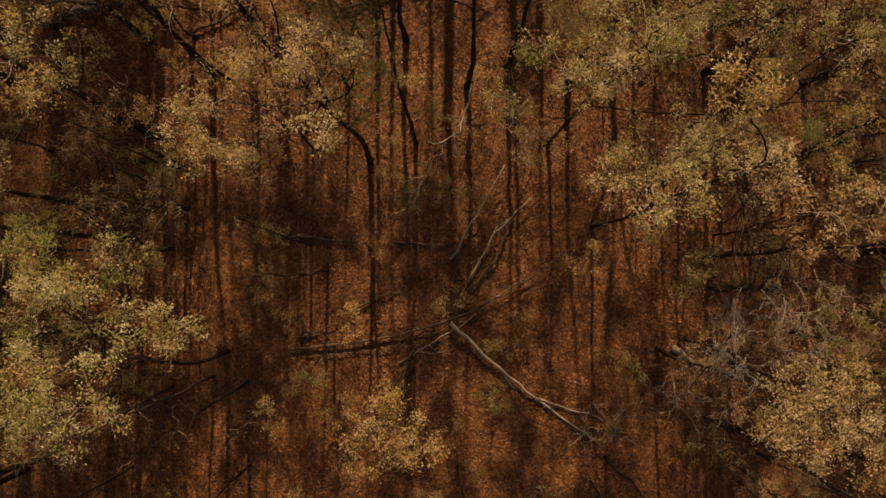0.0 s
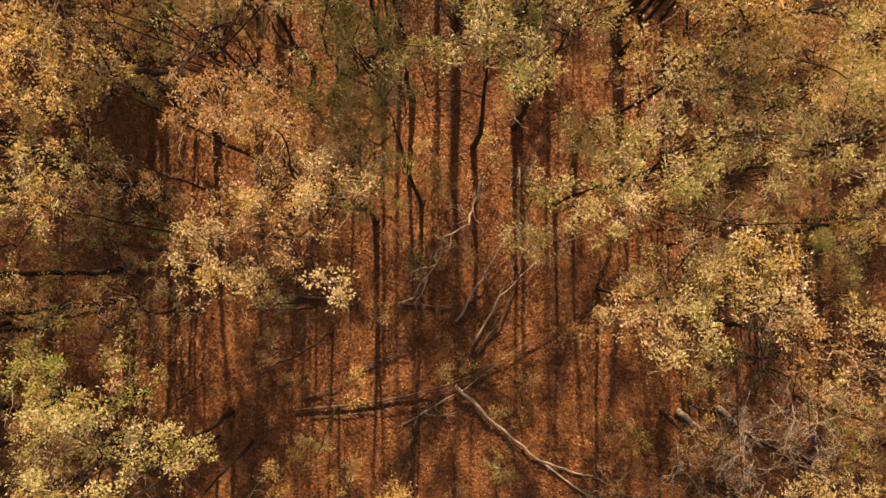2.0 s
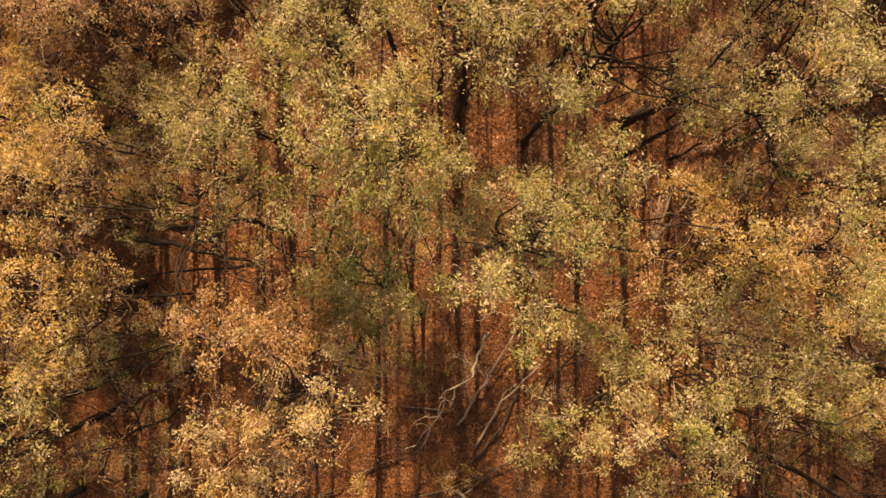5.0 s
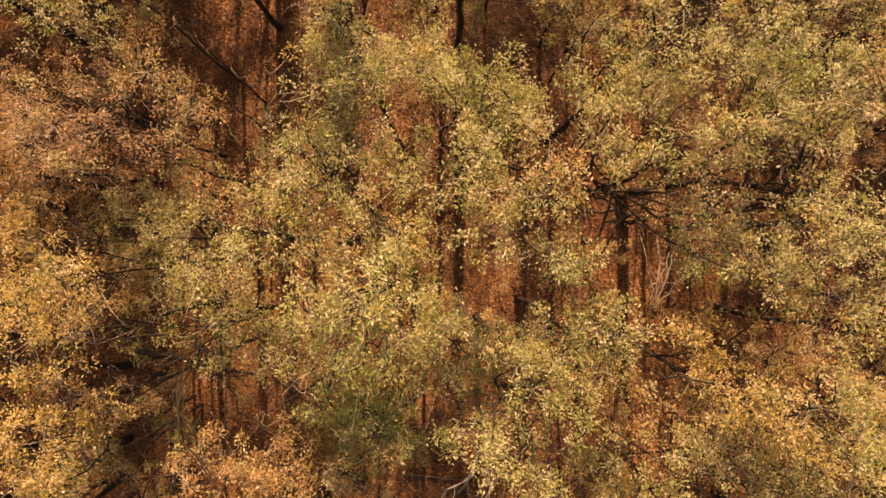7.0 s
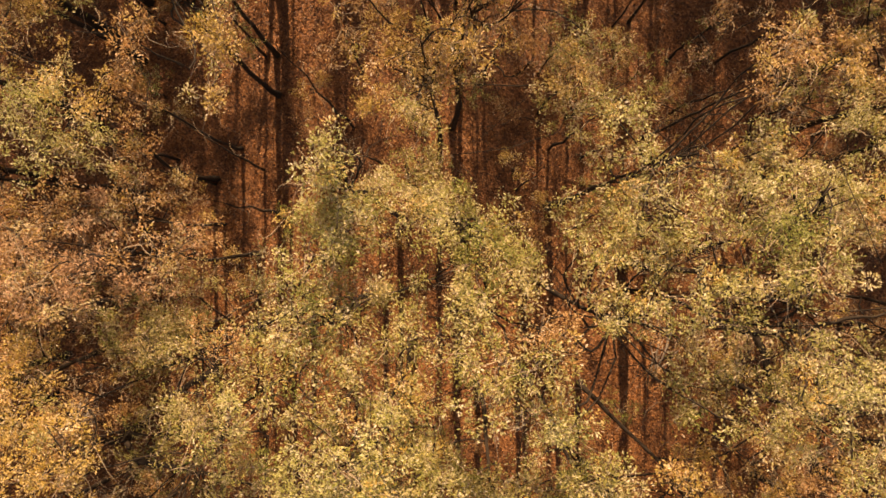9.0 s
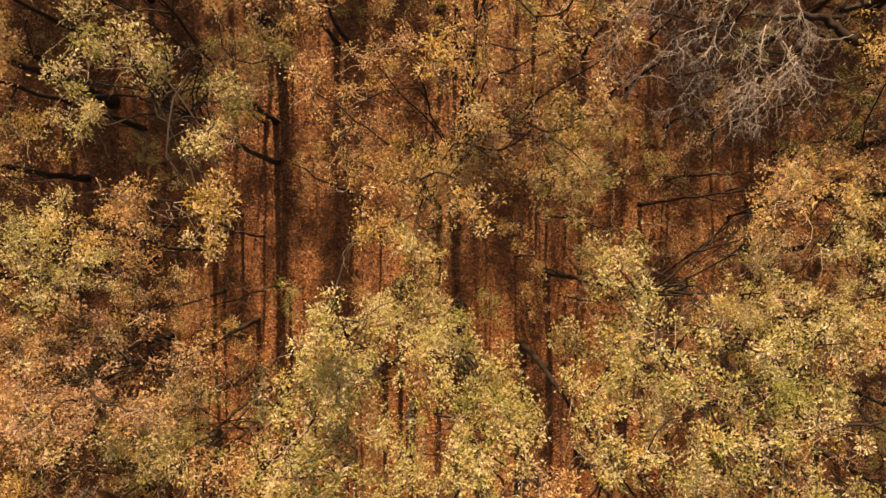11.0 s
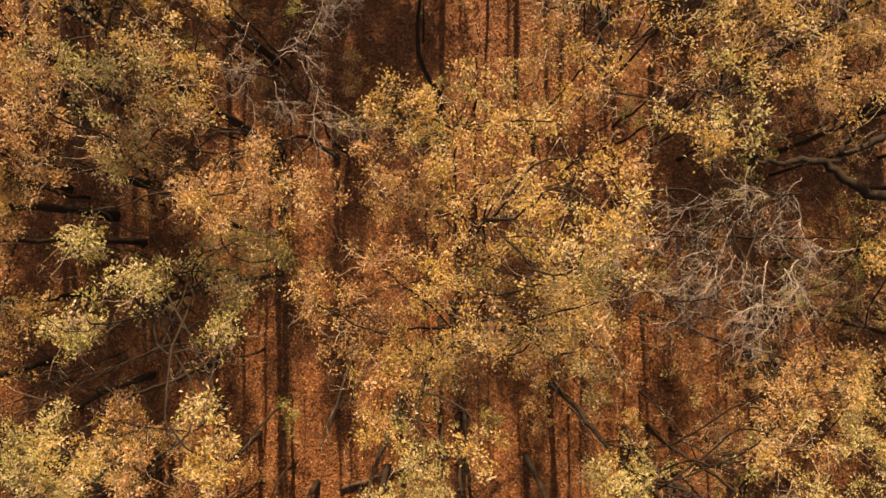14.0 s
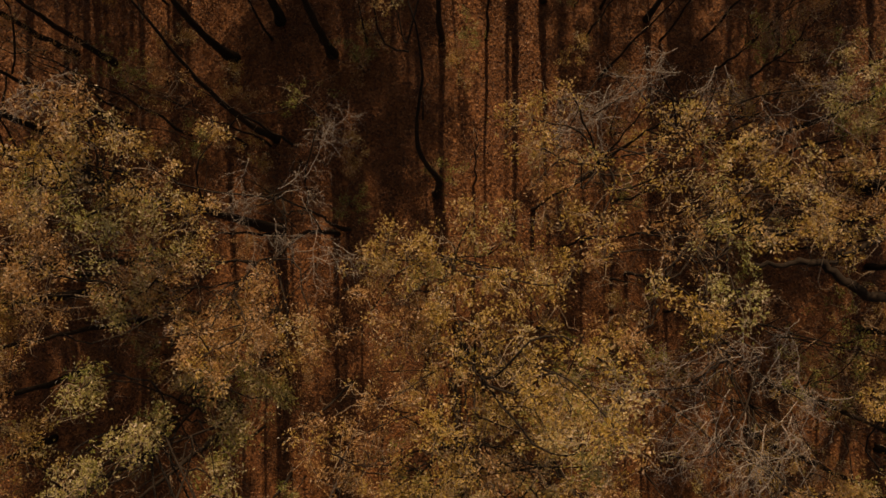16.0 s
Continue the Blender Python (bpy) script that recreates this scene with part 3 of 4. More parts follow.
oak("oak with tan-brown withered leaves", (-11.2, 18.1), 0.09, [
    (-9.3, 18.9, 9.6, 0.89, "t"), (-9.4, 19.1, 9.9, 0.68, "t"), (-9.5, 19.2, 12.5, 0.81, "t"), (-9.6, 17.9, 14.2, 0.66, "p"),
    (-7.1, 16.9, 14.8, 0.72, "p"), (-7.3, 16.0, 16.0, 0.61, "p"), (-10.9, 17.7, 14.9, 0.65, "t"), (-12.8, 17.7, 12.5, 1.06, "t")], 0.65)
oak("oak with pale yellow-green autumn leaves", (-2.0, 18.6), 0.17, [
    (-1.9, 19.1, 19.8, 0.48, "y"), (-2.0, 18.7, 19.8, 0.50, "y"), (-1.8, 18.3, 19.3, 0.58, "y"), (-1.5, 18.7, 14.6, 0.60, "y"),
    (-2.2, 17.9, 18.9, 0.72, "y"), (-1.5, 18.6, 15.7, 0.54, "y"), (-1.8, 17.2, 18.9, 0.83, "o"), (-1.7, 18.1, 16.0, 0.68, "o")], 1.00)
oak("oak with golden yellow autumn leaves", (0.1, 22.4), 0.14, [
    (-0.3, 22.9, 14.7, 0.94, "g"), (-1.3, 22.4, 14.8, 0.92, "g"), (-1.5, 23.5, 14.3, 0.73, "t"), (1.2, 22.9, 14.4, 1.01, "g"),
    (0.4, 22.3, 13.6, 0.88, "g"), (1.7, 23.0, 15.4, 0.82, "t"), (-0.0, 21.9, 14.3, 0.81, "g"), (-1.4, 21.0, 15.5, 0.70, "g"),
    (-0.4, 20.3, 16.6, 0.56, "o"), (1.1, 21.6, 18.5, 0.71, "g"), (-0.3, 21.1, 15.0, 0.92, "o"), (-2.7, 23.5, 14.0, 0.98, "t")], 0.80)
oak("oak with pale yellow-green autumn leaves", (1.3, 17.4), 0.16, [
    (-0.0, 18.7, 14.8, 0.78, "o"), (0.9, 18.2, 15.8, 0.56, "o"), (0.6, 17.7, 16.0, 0.87, "y"), (-0.1, 18.4, 13.8, 0.58, "o"),
    (1.9, 17.6, 17.8, 0.54, "y"), (1.6, 17.2, 17.9, 0.64, "y"), (1.2, 16.7, 18.1, 0.76, "k"), (2.0, 16.6, 18.6, 0.56, "o"),
    (-0.3, 19.4, 15.0, 0.74, "o"), (-0.4, 18.0, 16.5, 0.48, "y"), (1.2, 17.6, 16.0, 0.45, "y")], 1.00)
oak("young oak with dull green leaves", (5.2, 23.9), 0.09, [
    (5.5, 23.0, 7.5, 1.56, "o"), (5.9, 25.0, 7.6, 1.33, "k"), (4.9, 23.8, 8.7, 1.07, "g")], 1.00)
oak("oak with pale yellow-green autumn leaves", (5.7, 19.1), 0.18, [
    (4.4, 20.3, 17.5, 0.66, "y"), (5.3, 20.0, 17.2, 0.68, "y"), (4.6, 19.7, 15.2, 0.61, "y"), (5.3, 18.6, 18.3, 0.75, "y"),
    (5.0, 18.2, 16.8, 0.83, "y"), (7.4, 18.8, 17.1, 0.72, "y"), (6.9, 18.9, 17.6, 0.71, "y"), (8.2, 19.5, 17.8, 0.46, "y"),
    (8.3, 20.8, 17.4, 0.57, "t"), (8.8, 21.8, 17.0, 0.62, "t"), (10.0, 22.6, 15.8, 0.68, "t"), (5.3, 17.5, 18.0, 0.77, "y"),
    (4.1, 17.0, 17.3, 0.81, "y"), (5.7, 17.8, 18.8, 0.60, "y"), (8.0, 21.5, 18.5, 0.63, "g"), (6.8, 18.8, 12.5, 0.85, "y")], 0.78)
oak("oak with pale yellow-green autumn leaves", (10.8, 16.8), 0.11, [
    (8.0, 18.0, 18.7, 0.85, "y"), (11.4, 18.7, 15.2, 0.86, "y"), (11.7, 20.3, 15.5, 1.01, "y"), (11.9, 21.9, 15.1, 0.92, "g"),
    (10.5, 17.8, 16.3, 1.00, "y"), (7.8, 17.3, 18.7, 0.96, "k"), (11.9, 18.8, 15.6, 0.90, "y"), (10.0, 18.9, 15.5, 0.70, "o"),
    (8.5, 16.7, 19.1, 0.82, "y"), (7.9, 16.4, 18.6, 0.73, "o"), (9.6, 19.8, 14.0, 1.10, "y")], 0.80)
oak("oak with yellowing olive-green autumn leaves", (-8.4, 24.9), 0.14, [
    (-8.0, 26.4, 18.0, 0.61, "o"), (-9.5, 26.1, 15.3, 0.67, "o"), (-6.9, 25.3, 18.3, 0.75, "o"), (-6.9, 25.1, 17.2, 0.65, "o"),
    (-7.4, 24.4, 18.8, 0.66, "o"), (-7.0, 25.0, 16.2, 0.54, "o"), (-9.4, 23.8, 16.1, 0.58, "o"), (-6.0, 23.1, 15.1, 0.67, "o"),
    (-5.5, 26.3, 14.3, 0.81, "o"), (-5.2, 25.1, 14.5, 0.80, "o"), (-5.4, 24.2, 15.2, 0.62, "o"), (-5.9, 25.9, 14.6, 0.79, "k"),
    (-5.3, 24.4, 15.0, 0.89, "o"), (-6.1, 21.4, 19.5, 0.52, "t"), (-4.6, 21.8, 18.5, 0.54, "g"), (-8.8, 23.8, 16.5, 0.51, "o"),
    (-4.3, 21.4, 19.5, 0.48, "g"), (-4.4, 24.1, 18.5, 0.36, "o"), (-5.2, 20.8, 17.5, 0.47, "g"), (-7.3, 25.5, 12.5, 0.64, "o"),
    (-4.6, 22.8, 19.5, 0.45, "o")], 0.82)
oak("oak with tan-brown withered leaves", (-5.2, 31.0), 0.13, [
    (-7.7, 28.5, 16.1, 0.97, "t"), (-6.6, 28.6, 16.4, 0.71, "g"), (-5.6, 27.6, 16.3, 0.84, "t"), (-5.0, 27.0, 16.6, 0.57, "t"),
    (-4.5, 28.4, 15.3, 0.77, "t"), (-4.4, 27.5, 15.8, 0.74, "t"), (-4.1, 26.5, 15.4, 0.61, "g"), (-3.5, 27.6, 16.8, 0.56, "t"),
    (-8.0, 28.0, 16.6, 0.48, "o"), (-5.7, 27.4, 16.8, 0.47, "t"), (-3.0, 27.2, 15.5, 0.68, "t"), (-5.0, 26.8, 18.0, 0.57, "t"),
    (-4.1, 25.7, 15.5, 0.54, "o")], 1.00)
oak("oak with golden yellow autumn leaves", (1.1, 26.2), 0.13, [
    (0.4, 28.3, 16.3, 1.00, "g"), (1.5, 27.5, 16.8, 1.10, "g"), (2.4, 27.5, 18.4, 0.99, "g"), (3.0, 26.8, 19.9, 0.87, "g"),
    (3.7, 27.2, 20.0, 0.76, "g"), (3.6, 26.2, 21.3, 0.54, "g"), (3.1, 25.8, 20.7, 0.71, "o"), (2.5, 26.2, 18.3, 0.99, "g"),
    (1.5, 26.6, 15.9, 1.17, "g"), (0.4, 26.8, 15.3, 0.91, "g"), (-0.2, 27.5, 15.6, 0.75, "t"), (-0.8, 25.8, 16.4, 0.71, "t"),
    (1.0, 25.2, 17.0, 0.95, "g"), (2.3, 25.2, 17.7, 0.91, "g"), (-0.8, 27.2, 16.0, 0.70, "t")], 0.75)
oak("oak with golden yellow autumn leaves", (0.7, 23.2), 0.16, [
    (3.5, 25.4, 18.3, 0.87, "g"), (4.0, 24.7, 18.7, 0.73, "t"), (2.8, 24.3, 17.3, 0.80, "g"), (1.4, 24.0, 17.8, 0.65, "t"),
    (0.5, 25.0, 17.0, 0.64, "g"), (-1.7, 24.6, 15.4, 0.85, "t"), (-1.6, 25.7, 15.4, 0.55, "t"), (0.0, 22.4, 14.6, 0.95, "g"),
    (-0.9, 22.4, 14.6, 0.95, "g"), (1.0, 23.0, 14.8, 0.79, "g"), (2.6, 23.2, 14.5, 0.80, "t"), (3.5, 23.4, 17.7, 0.78, "g"),
    (4.4, 22.3, 15.9, 0.88, "o"), (2.9, 22.5, 14.0, 0.70, "t"), (2.9, 23.8, 16.5, 1.02, "g"), (-2.9, 24.5, 16.5, 0.75, "t"),
    (1.1, 24.0, 16.5, 0.85, "g"), (4.6, 23.9, 17.0, 0.65, "t")], 0.60)
oak("oak with tan-brown withered leaves", (10.6, 22.7), 0.09, [
    (8.7, 22.3, 17.1, 0.51, "t"), (9.9, 22.0, 15.1, 0.44, "t"), (13.5, 21.4, 12.9, 0.87, "y"), (11.8, 22.6, 15.0, 0.56, "g")], 1.00)
oak("oak with tan-brown withered leaves", (-10.3, 22.1), 0.09, [
    (-11.9, 22.6, 15.4, 0.48, "t"), (-10.7, 21.2, 16.4, 0.63, "y")], 0.60)
oak("oak with golden yellow autumn leaves", (-8.3, 31.2), 0.30, [
    (-7.2, 32.5, 20.3, 0.64, "t"), (-6.9, 32.3, 19.9, 0.55, "t"), (-7.4, 31.7, 20.1, 0.76, "g"), (-6.9, 31.8, 19.4, 0.69, "g"),
    (-6.5, 32.1, 18.7, 0.49, "g"), (-7.7, 31.0, 20.0, 0.66, "g"), (-7.4, 31.3, 19.1, 0.59, "g"), (-6.9, 31.7, 16.7, 0.67, "g"),
    (-6.5, 33.2, 13.6, 0.55, "g"), (-6.1, 30.6, 15.9, 0.62, "g"), (-6.6, 30.6, 17.4, 0.79, "o"), (-7.5, 31.1, 17.4, 0.53, "g"),
    (-8.6, 30.4, 18.7, 0.49, "t"), (-7.8, 30.0, 18.0, 0.76, "y"), (-6.4, 30.2, 16.5, 0.84, "g"), (-9.0, 30.0, 18.0, 0.61, "t")], 0.75)
oak("oak with tan-brown withered leaves", (-8.5, 27.0), 0.14, [
    (-5.8, 29.5, 16.6, 0.70, "g"), (-6.9, 29.6, 16.9, 0.82, "o"), (-6.5, 29.1, 17.0, 0.69, "t"), (-8.3, 29.8, 16.8, 0.69, "o"),
    (-8.8, 29.5, 18.3, 0.63, "t"), (-8.5, 28.9, 16.3, 0.72, "t"), (-10.4, 28.5, 15.7, 0.89, "t"), (-7.3, 28.4, 16.1, 0.70, "t"),
    (-4.3, 27.8, 16.4, 0.71, "t"), (-5.7, 27.8, 16.1, 0.58, "t"), (-10.2, 27.8, 15.9, 0.69, "t"), (-10.0, 29.2, 16.5, 0.84, "t")], 0.62)
oak("oak with golden yellow autumn leaves", (5.1, 32.1), 0.10, [
    (2.6, 32.5, 18.5, 0.62, "g"), (3.2, 32.8, 18.5, 0.37, "g"), (2.8, 31.8, 18.5, 0.62, "g"), (3.7, 31.4, 18.4, 0.62, "g"),
    (2.7, 31.1, 18.3, 0.63, "t"), (3.9, 30.2, 18.6, 0.73, "g"), (3.3, 30.0, 17.9, 0.77, "g"), (5.8, 32.5, 18.0, 0.64, "g"),
    (6.6, 32.6, 17.7, 0.52, "g"), (5.3, 31.6, 18.2, 0.63, "g"), (6.5, 31.4, 17.9, 0.77, "g"), (7.7, 32.0, 17.8, 0.65, "g")], 0.55)
oak("oak with golden yellow autumn leaves", (7.6, 30.4), 0.09, [
    (8.8, 31.6, 17.8, 0.65, "g"), (7.6, 31.1, 18.0, 0.89, "g"), (8.7, 30.9, 18.2, 0.75, "g"), (6.7, 30.3, 18.5, 0.74, "g"),
    (8.0, 29.8, 18.1, 0.76, "g"), (5.6, 29.5, 18.5, 0.73, "t"), (6.5, 29.2, 18.8, 0.72, "y"), (9.8, 30.0, 17.0, 0.68, "g"),
    (11.8, 31.6, 15.7, 0.60, "g"), (5.0, 28.8, 19.1, 0.42, "g"), (6.6, 28.4, 19.6, 0.56, "y"), (3.9, 29.2, 18.9, 0.48, "t"),
    (11.9, 30.1, 15.4, 0.76, "g"), (5.9, 28.0, 19.6, 0.41, "g"), (9.1, 30.2, 18.0, 0.61, "g"), (4.6, 27.6, 19.0, 0.41, "t"),
    (6.0, 27.5, 19.5, 0.42, "g")], 0.60)
oak("oak with golden yellow autumn leaves", (0.9, 29.7), 0.10, [
    (-1.0, 29.7, 16.7, 0.56, "g"), (-0.4, 29.4, 16.5, 0.71, "g"), (-1.6, 29.1, 16.1, 0.73, "g"), (0.7, 29.8, 16.0, 0.88, "g"),
    (1.9, 29.7, 16.1, 1.01, "g"), (1.3, 30.5, 15.6, 0.57, "g"), (2.8, 29.0, 17.5, 0.79, "g"), (3.1, 28.7, 18.5, 0.62, "g"),
    (2.0, 28.6, 17.8, 0.90, "g"), (0.8, 28.7, 16.0, 0.88, "g"), (-0.2, 28.5, 15.5, 0.75, "o"), (-1.4, 28.0, 16.4, 0.71, "t")], 0.60)
oak("leafless oak with pale drooping twigs", (9.9, 28.7), 0.09, [
    (5.0, 26.2, 17.8, 0.78, "b"), (5.8, 24.6, 17.7, 0.91, "b"), (6.7, 24.7, 18.2, 0.88, "b"), (7.6, 24.0, 17.8, 0.78, "b"),
    (8.4, 24.9, 17.7, 0.91, "b"), (9.7, 25.4, 16.7, 0.83, "b"), (9.5, 27.2, 16.7, 0.83, "b"), (7.5, 26.8, 17.7, 0.91, "b"),
    (6.4, 26.3, 17.7, 0.91, "b")], 1.00)
oak("leafless oak with pale drooping twigs", (-4.6, 31.2), 0.10, [
    (-3.4, 31.3, 15.8, 0.82, "b"), (-2.8, 30.1, 15.7, 0.89, "b"), (-4.2, 29.9, 15.3, 0.69, "b"), (-5.0, 31.0, 14.8, 0.71, "b"),
    (-9.4, 33.6, 17.8, 0.65, "b"), (-3.5, 33.8, 12.8, 0.79, "b")], 1.00)
oak("leafless oak with pale drooping twigs", (13.7, 6.8), 0.09, [
    (11.3, -1.3, 12.1, 1.26, "b"), (10.0, -1.6, 12.2, 1.08, "b"), (12.2, -0.9, 12.2, 0.90, "b"), (10.6, -3.5, 11.7, 0.93, "b"),
    (9.9, -4.4, 9.6, 1.22, "b"), (12.8, -2.1, 11.8, 0.74, "b")], 1.00)
oak("leafless oak with pale drooping twigs", (9.2, 34.9), 0.09, [
    (4.9, 33.5, 14.7, 0.95, "b"), (5.8, 34.1, 14.7, 0.95, "b"), (6.8, 34.7, 14.8, 0.79, "b"), (4.1, 33.0, 14.8, 0.79, "b"),
    (13.4, 35.1, 11.7, 1.11, "b"), (11.9, 34.0, 11.7, 1.11, "b"), (14.3, 34.5, 11.7, 0.93, "b"), (9.1, 34.4, 13.7, 0.83, "b")], 1.00)
# understorey boughs of tone k are darkened with green in place of shade
oak("understorey oak with tan-brown withered leaves, some boughs greened to look shaded", (-13.5, 1.2), 0.09, [
    (-12.5, 2.2, 10.6, 1.36, "k"), (-10.6, 2.4, 10.6, 1.17, "t"), (-14.9, 3.8, 8.6, 1.28, "k"), (-13.6, 5.3, 7.7, 1.11, "t"),
    (-10.0, 1.6, 10.6, 1.17, "k"), (-13.9, 1.6, 10.7, 0.97, "k"), (-8.5, 2.4, 11.8, 0.74, "c"), (-10.7, 0.5, 11.8, 0.74, "y")], 0.27)
oak("understorey oak with tan-brown withered leaves, some boughs greened to look shaded", (15.7, -0.8), 0.09, [
    (15.0, 0.7, 5.7, 0.96, "k"), (16.6, 2.6, 7.7, 1.11, "k"), (15.5, -2.2, 8.6, 1.28, "k"), (16.8, -1.3, 8.6, 1.28, "k"),
    (15.9, -0.6, 6.7, 1.16, "g"), (15.9, -3.4, 8.7, 1.07, "k"), (13.8, 2.6, 6.7, 0.93, "o")], 0.31)
oak("understorey oak with tan-brown withered leaves, some boughs greened to look shaded", (16.2, 23.5), 0.09, [
    (16.2, 25.0, 7.6, 1.33, "k"), (17.7, 23.7, 6.6, 1.39, "t"), (15.7, 23.7, 6.7, 1.16, "k"), (15.6, 22.8, 4.6, 1.25, "t"),
    (16.4, 25.8, 8.7, 1.07, "k"), (15.5, 20.1, 7.7, 1.11, "t"), (16.1, 19.4, 8.7, 1.07, "o")], 0.31)
oak("understorey oak with tan-brown withered leaves, some boughs greened to look shaded", (-7.6, 14.9), 0.09, [
    (-7.7, 15.2, 6.7, 1.16, "o"), (-9.2, 15.7, 8.7, 1.07, "t"), (-7.2, 13.8, 6.7, 0.93, "k")], 0.28)
oak("understorey oak with tan-brown withered leaves, some boughs greened to look shaded", (-10.0, 35.7), 0.09, [
    (-12.1, 36.7, 8.6, 1.49, "k"), (-10.4, 36.0, 8.6, 1.28, "t"), (-5.4, 36.8, 5.6, 1.45, "k"), (-12.0, 35.0, 7.6, 1.33, "g")], 0.28)
oak("understorey oak with tan-brown withered leaves, some boughs greened to look shaded", (15.3, 22.0), 0.09, [
    (17.2, 25.1, 3.5, 1.82, "k"), (18.6, 23.1, 3.5, 1.82, "t"), (15.5, 20.0, 3.5, 1.82, "o"), (17.9, 19.3, 4.5, 1.75, "t"),
    (12.2, 20.1, 3.5, 1.56, "o"), (10.5, 23.7, 3.6, 1.30, "t"), (18.4, 27.2, 5.6, 1.45, "k")], 0.25)
oak("understorey oak with tan-brown withered leaves, some boughs greened to look shaded", (6.6, 23.7), 0.09, [
    (-0.8, 21.0, 4.5, 1.50, "k"), (11.8, 23.8, 3.5, 1.56, "o"), (11.0, 21.7, 3.6, 1.30, "t"), (6.4, 24.4, 6.6, 1.39, "k"),
    (-1.3, 24.2, 5.6, 1.45, "g"), (9.1, 25.5, 4.6, 1.25, "k")], 0.31)


# ---- forest round about ----
def random_boughs(n, spread, low, high, tones, size):
    return [(*rng.normal(0, spread, 2).round(2), rng.uniform(low, high), rng.uniform(0.7, 1.2) * size, tones[rng.integers(len(tones))]) for _ in range(n)]


def scatter(tree, places):
    """Copies of a tree at the places (x, y), each turned its own way; the tree itself takes the first place."""
    for i, (x, y) in enumerate(places):
        m = pose(x, y, float(ground_height(x, y)) - 0.05, 0, 0, float(rng.uniform(0, 360)))
        if i:
            copy_thing(tree, m)
        else:
            tree.matrix_basis = m


def strip(x0, x1, y0, y1, step):
    """Places spread unevenly over a stretch of forest."""
    return [(x + rng.uniform(-0.4, 0.4) * step, y + rng.uniform(-0.4, 0.4) * step)
            for x in np.arange(x0, x1, step) for y in np.arange(y0, y1, step)]


tall = [oak("tall oak added to the surrounding forest, its yellow-brown autumn crown out of view", (0, 0), 0.17,
            random_boughs(11, 1.8, 12.8, 17.0, tones, 1.25), 0.9, group="surrounding forest") for tones in ("oog", "ggt", "ttc")]
small = [oak("small understorey oak with sparse brown leaves", (0, 0), 0.08,
             random_boughs(7, 1.1, 3.5, 8.5, tones, 0.9), 0.45, group="understorey") for tones in ("ttk", "ttg", "tpk")]
north = strip(-26, -9, 41, 80, 5.4) + strip(-9, 28, 43, 80, 6.8)
west, east = strip(-28, -14.5, -16, 38, 4.1), strip(16.0, 28, -16, 38, 5.0)
south = strip(-12, 14, -22, -11, 5.5)
# mostly unseen trees added to shade the floor, with gaps for sunlit strips
places = [q for q in north + strip(-18, -10, 46, 62, 5.5) if not (-0.5 < q[0] < 5.0 and q[1] > 52 or -12.3 < q[0] < -7.0 and q[1] < 58)] + west + east + south
for i, t in enumerate(tall):
    scatter(t, places[i::3])
places = strip(-23, -12, -12, 17, 4.6) + strip(-25, -17.5, 20, 42, 6.5) + strip(13.5, 23, -12, 42, 4.2)
for i, t in enumerate(small):
    scatter(t, places[i::3])


# ---- saplings ----
def sapling(label, height, lean, leafy, name="sapling"):
    """A thin young tree: a whip of a stem with a few side twigs, and a tuft of leaves where it has any."""
    tree = tagged(new(name), label, "tree" if name != "sapling" else "sapling", "saplings" if name == "sapling" else "young trees")
    n = 8
    s = np.linspace(0, 1, n)
    axis = np.stack([lean * s ** 1.5, 0.3 * lean * s, height * s], -1)
    axis[1:, :2] += rng.normal(0, 0.05, (n - 1, 2))
    part("stem", tube_mesh("stem", [tube(axis, np.linspace(0.012 * height ** 0.7 + 0.012, 0.008, n), 6)], BARK), tree)
    tubes = []
    for k in range(8):
        q = axis[rng.integers(3, n)]
        tubes.append(tube(bend(q, q + rng.normal(0, 0.45, 3) + (0, 0, 0.3), 0, 0.1, 4), np.linspace(0.012, 0.004, 4), 3))
    part("side_twig", tube_mesh("side_twig", tubes, TWIG), tree, "thin side twigs", "stuff")
    if leafy:
        c = [(*(axis[rng.integers(3, n)] + rng.normal(0, 0.35, 3)), 0.45, leafy) for _ in range(4)]
        v, f, m, tones, _, _ = foliage(c, 0.45)
        part("foliage", mesh_from("foliage", v, f, [LEAF[t] for t in tones], m, smooth=False), tree, "", "stuff")
    return tree


whips = [sapling("tall bare pole of a young tree", 13.0, 0.6, "", "young_tree"), sapling("thin leafless sapling standing in leaf litter", 7.5, 0.5, ""), sapling("slender bare young tree standing in leaf litter", 10.0, 0.8, "", "young_tree"),
         sapling("small sapling with golden leaves", 2.2, 0.3, "g"), sapling("waist-high sapling with withered tan leaves", 1.6, 0.2, "t"),
         sapling("small sapling with yellow-green leaves", 3.0, 0.4, "k")]
for i, (w, step) in enumerate(zip(whips, (7.2, 8.0, 6.8, 5.8, 5.8, 7.5))):
    # tall poles are left out here so that their shadows keep off the floor
    scatter(w, [q for q in strip(-14, 15, -12, 52, step) if i > 2 or not (0 < q[0] < 11.5 and -9 < q[1] < 17)])


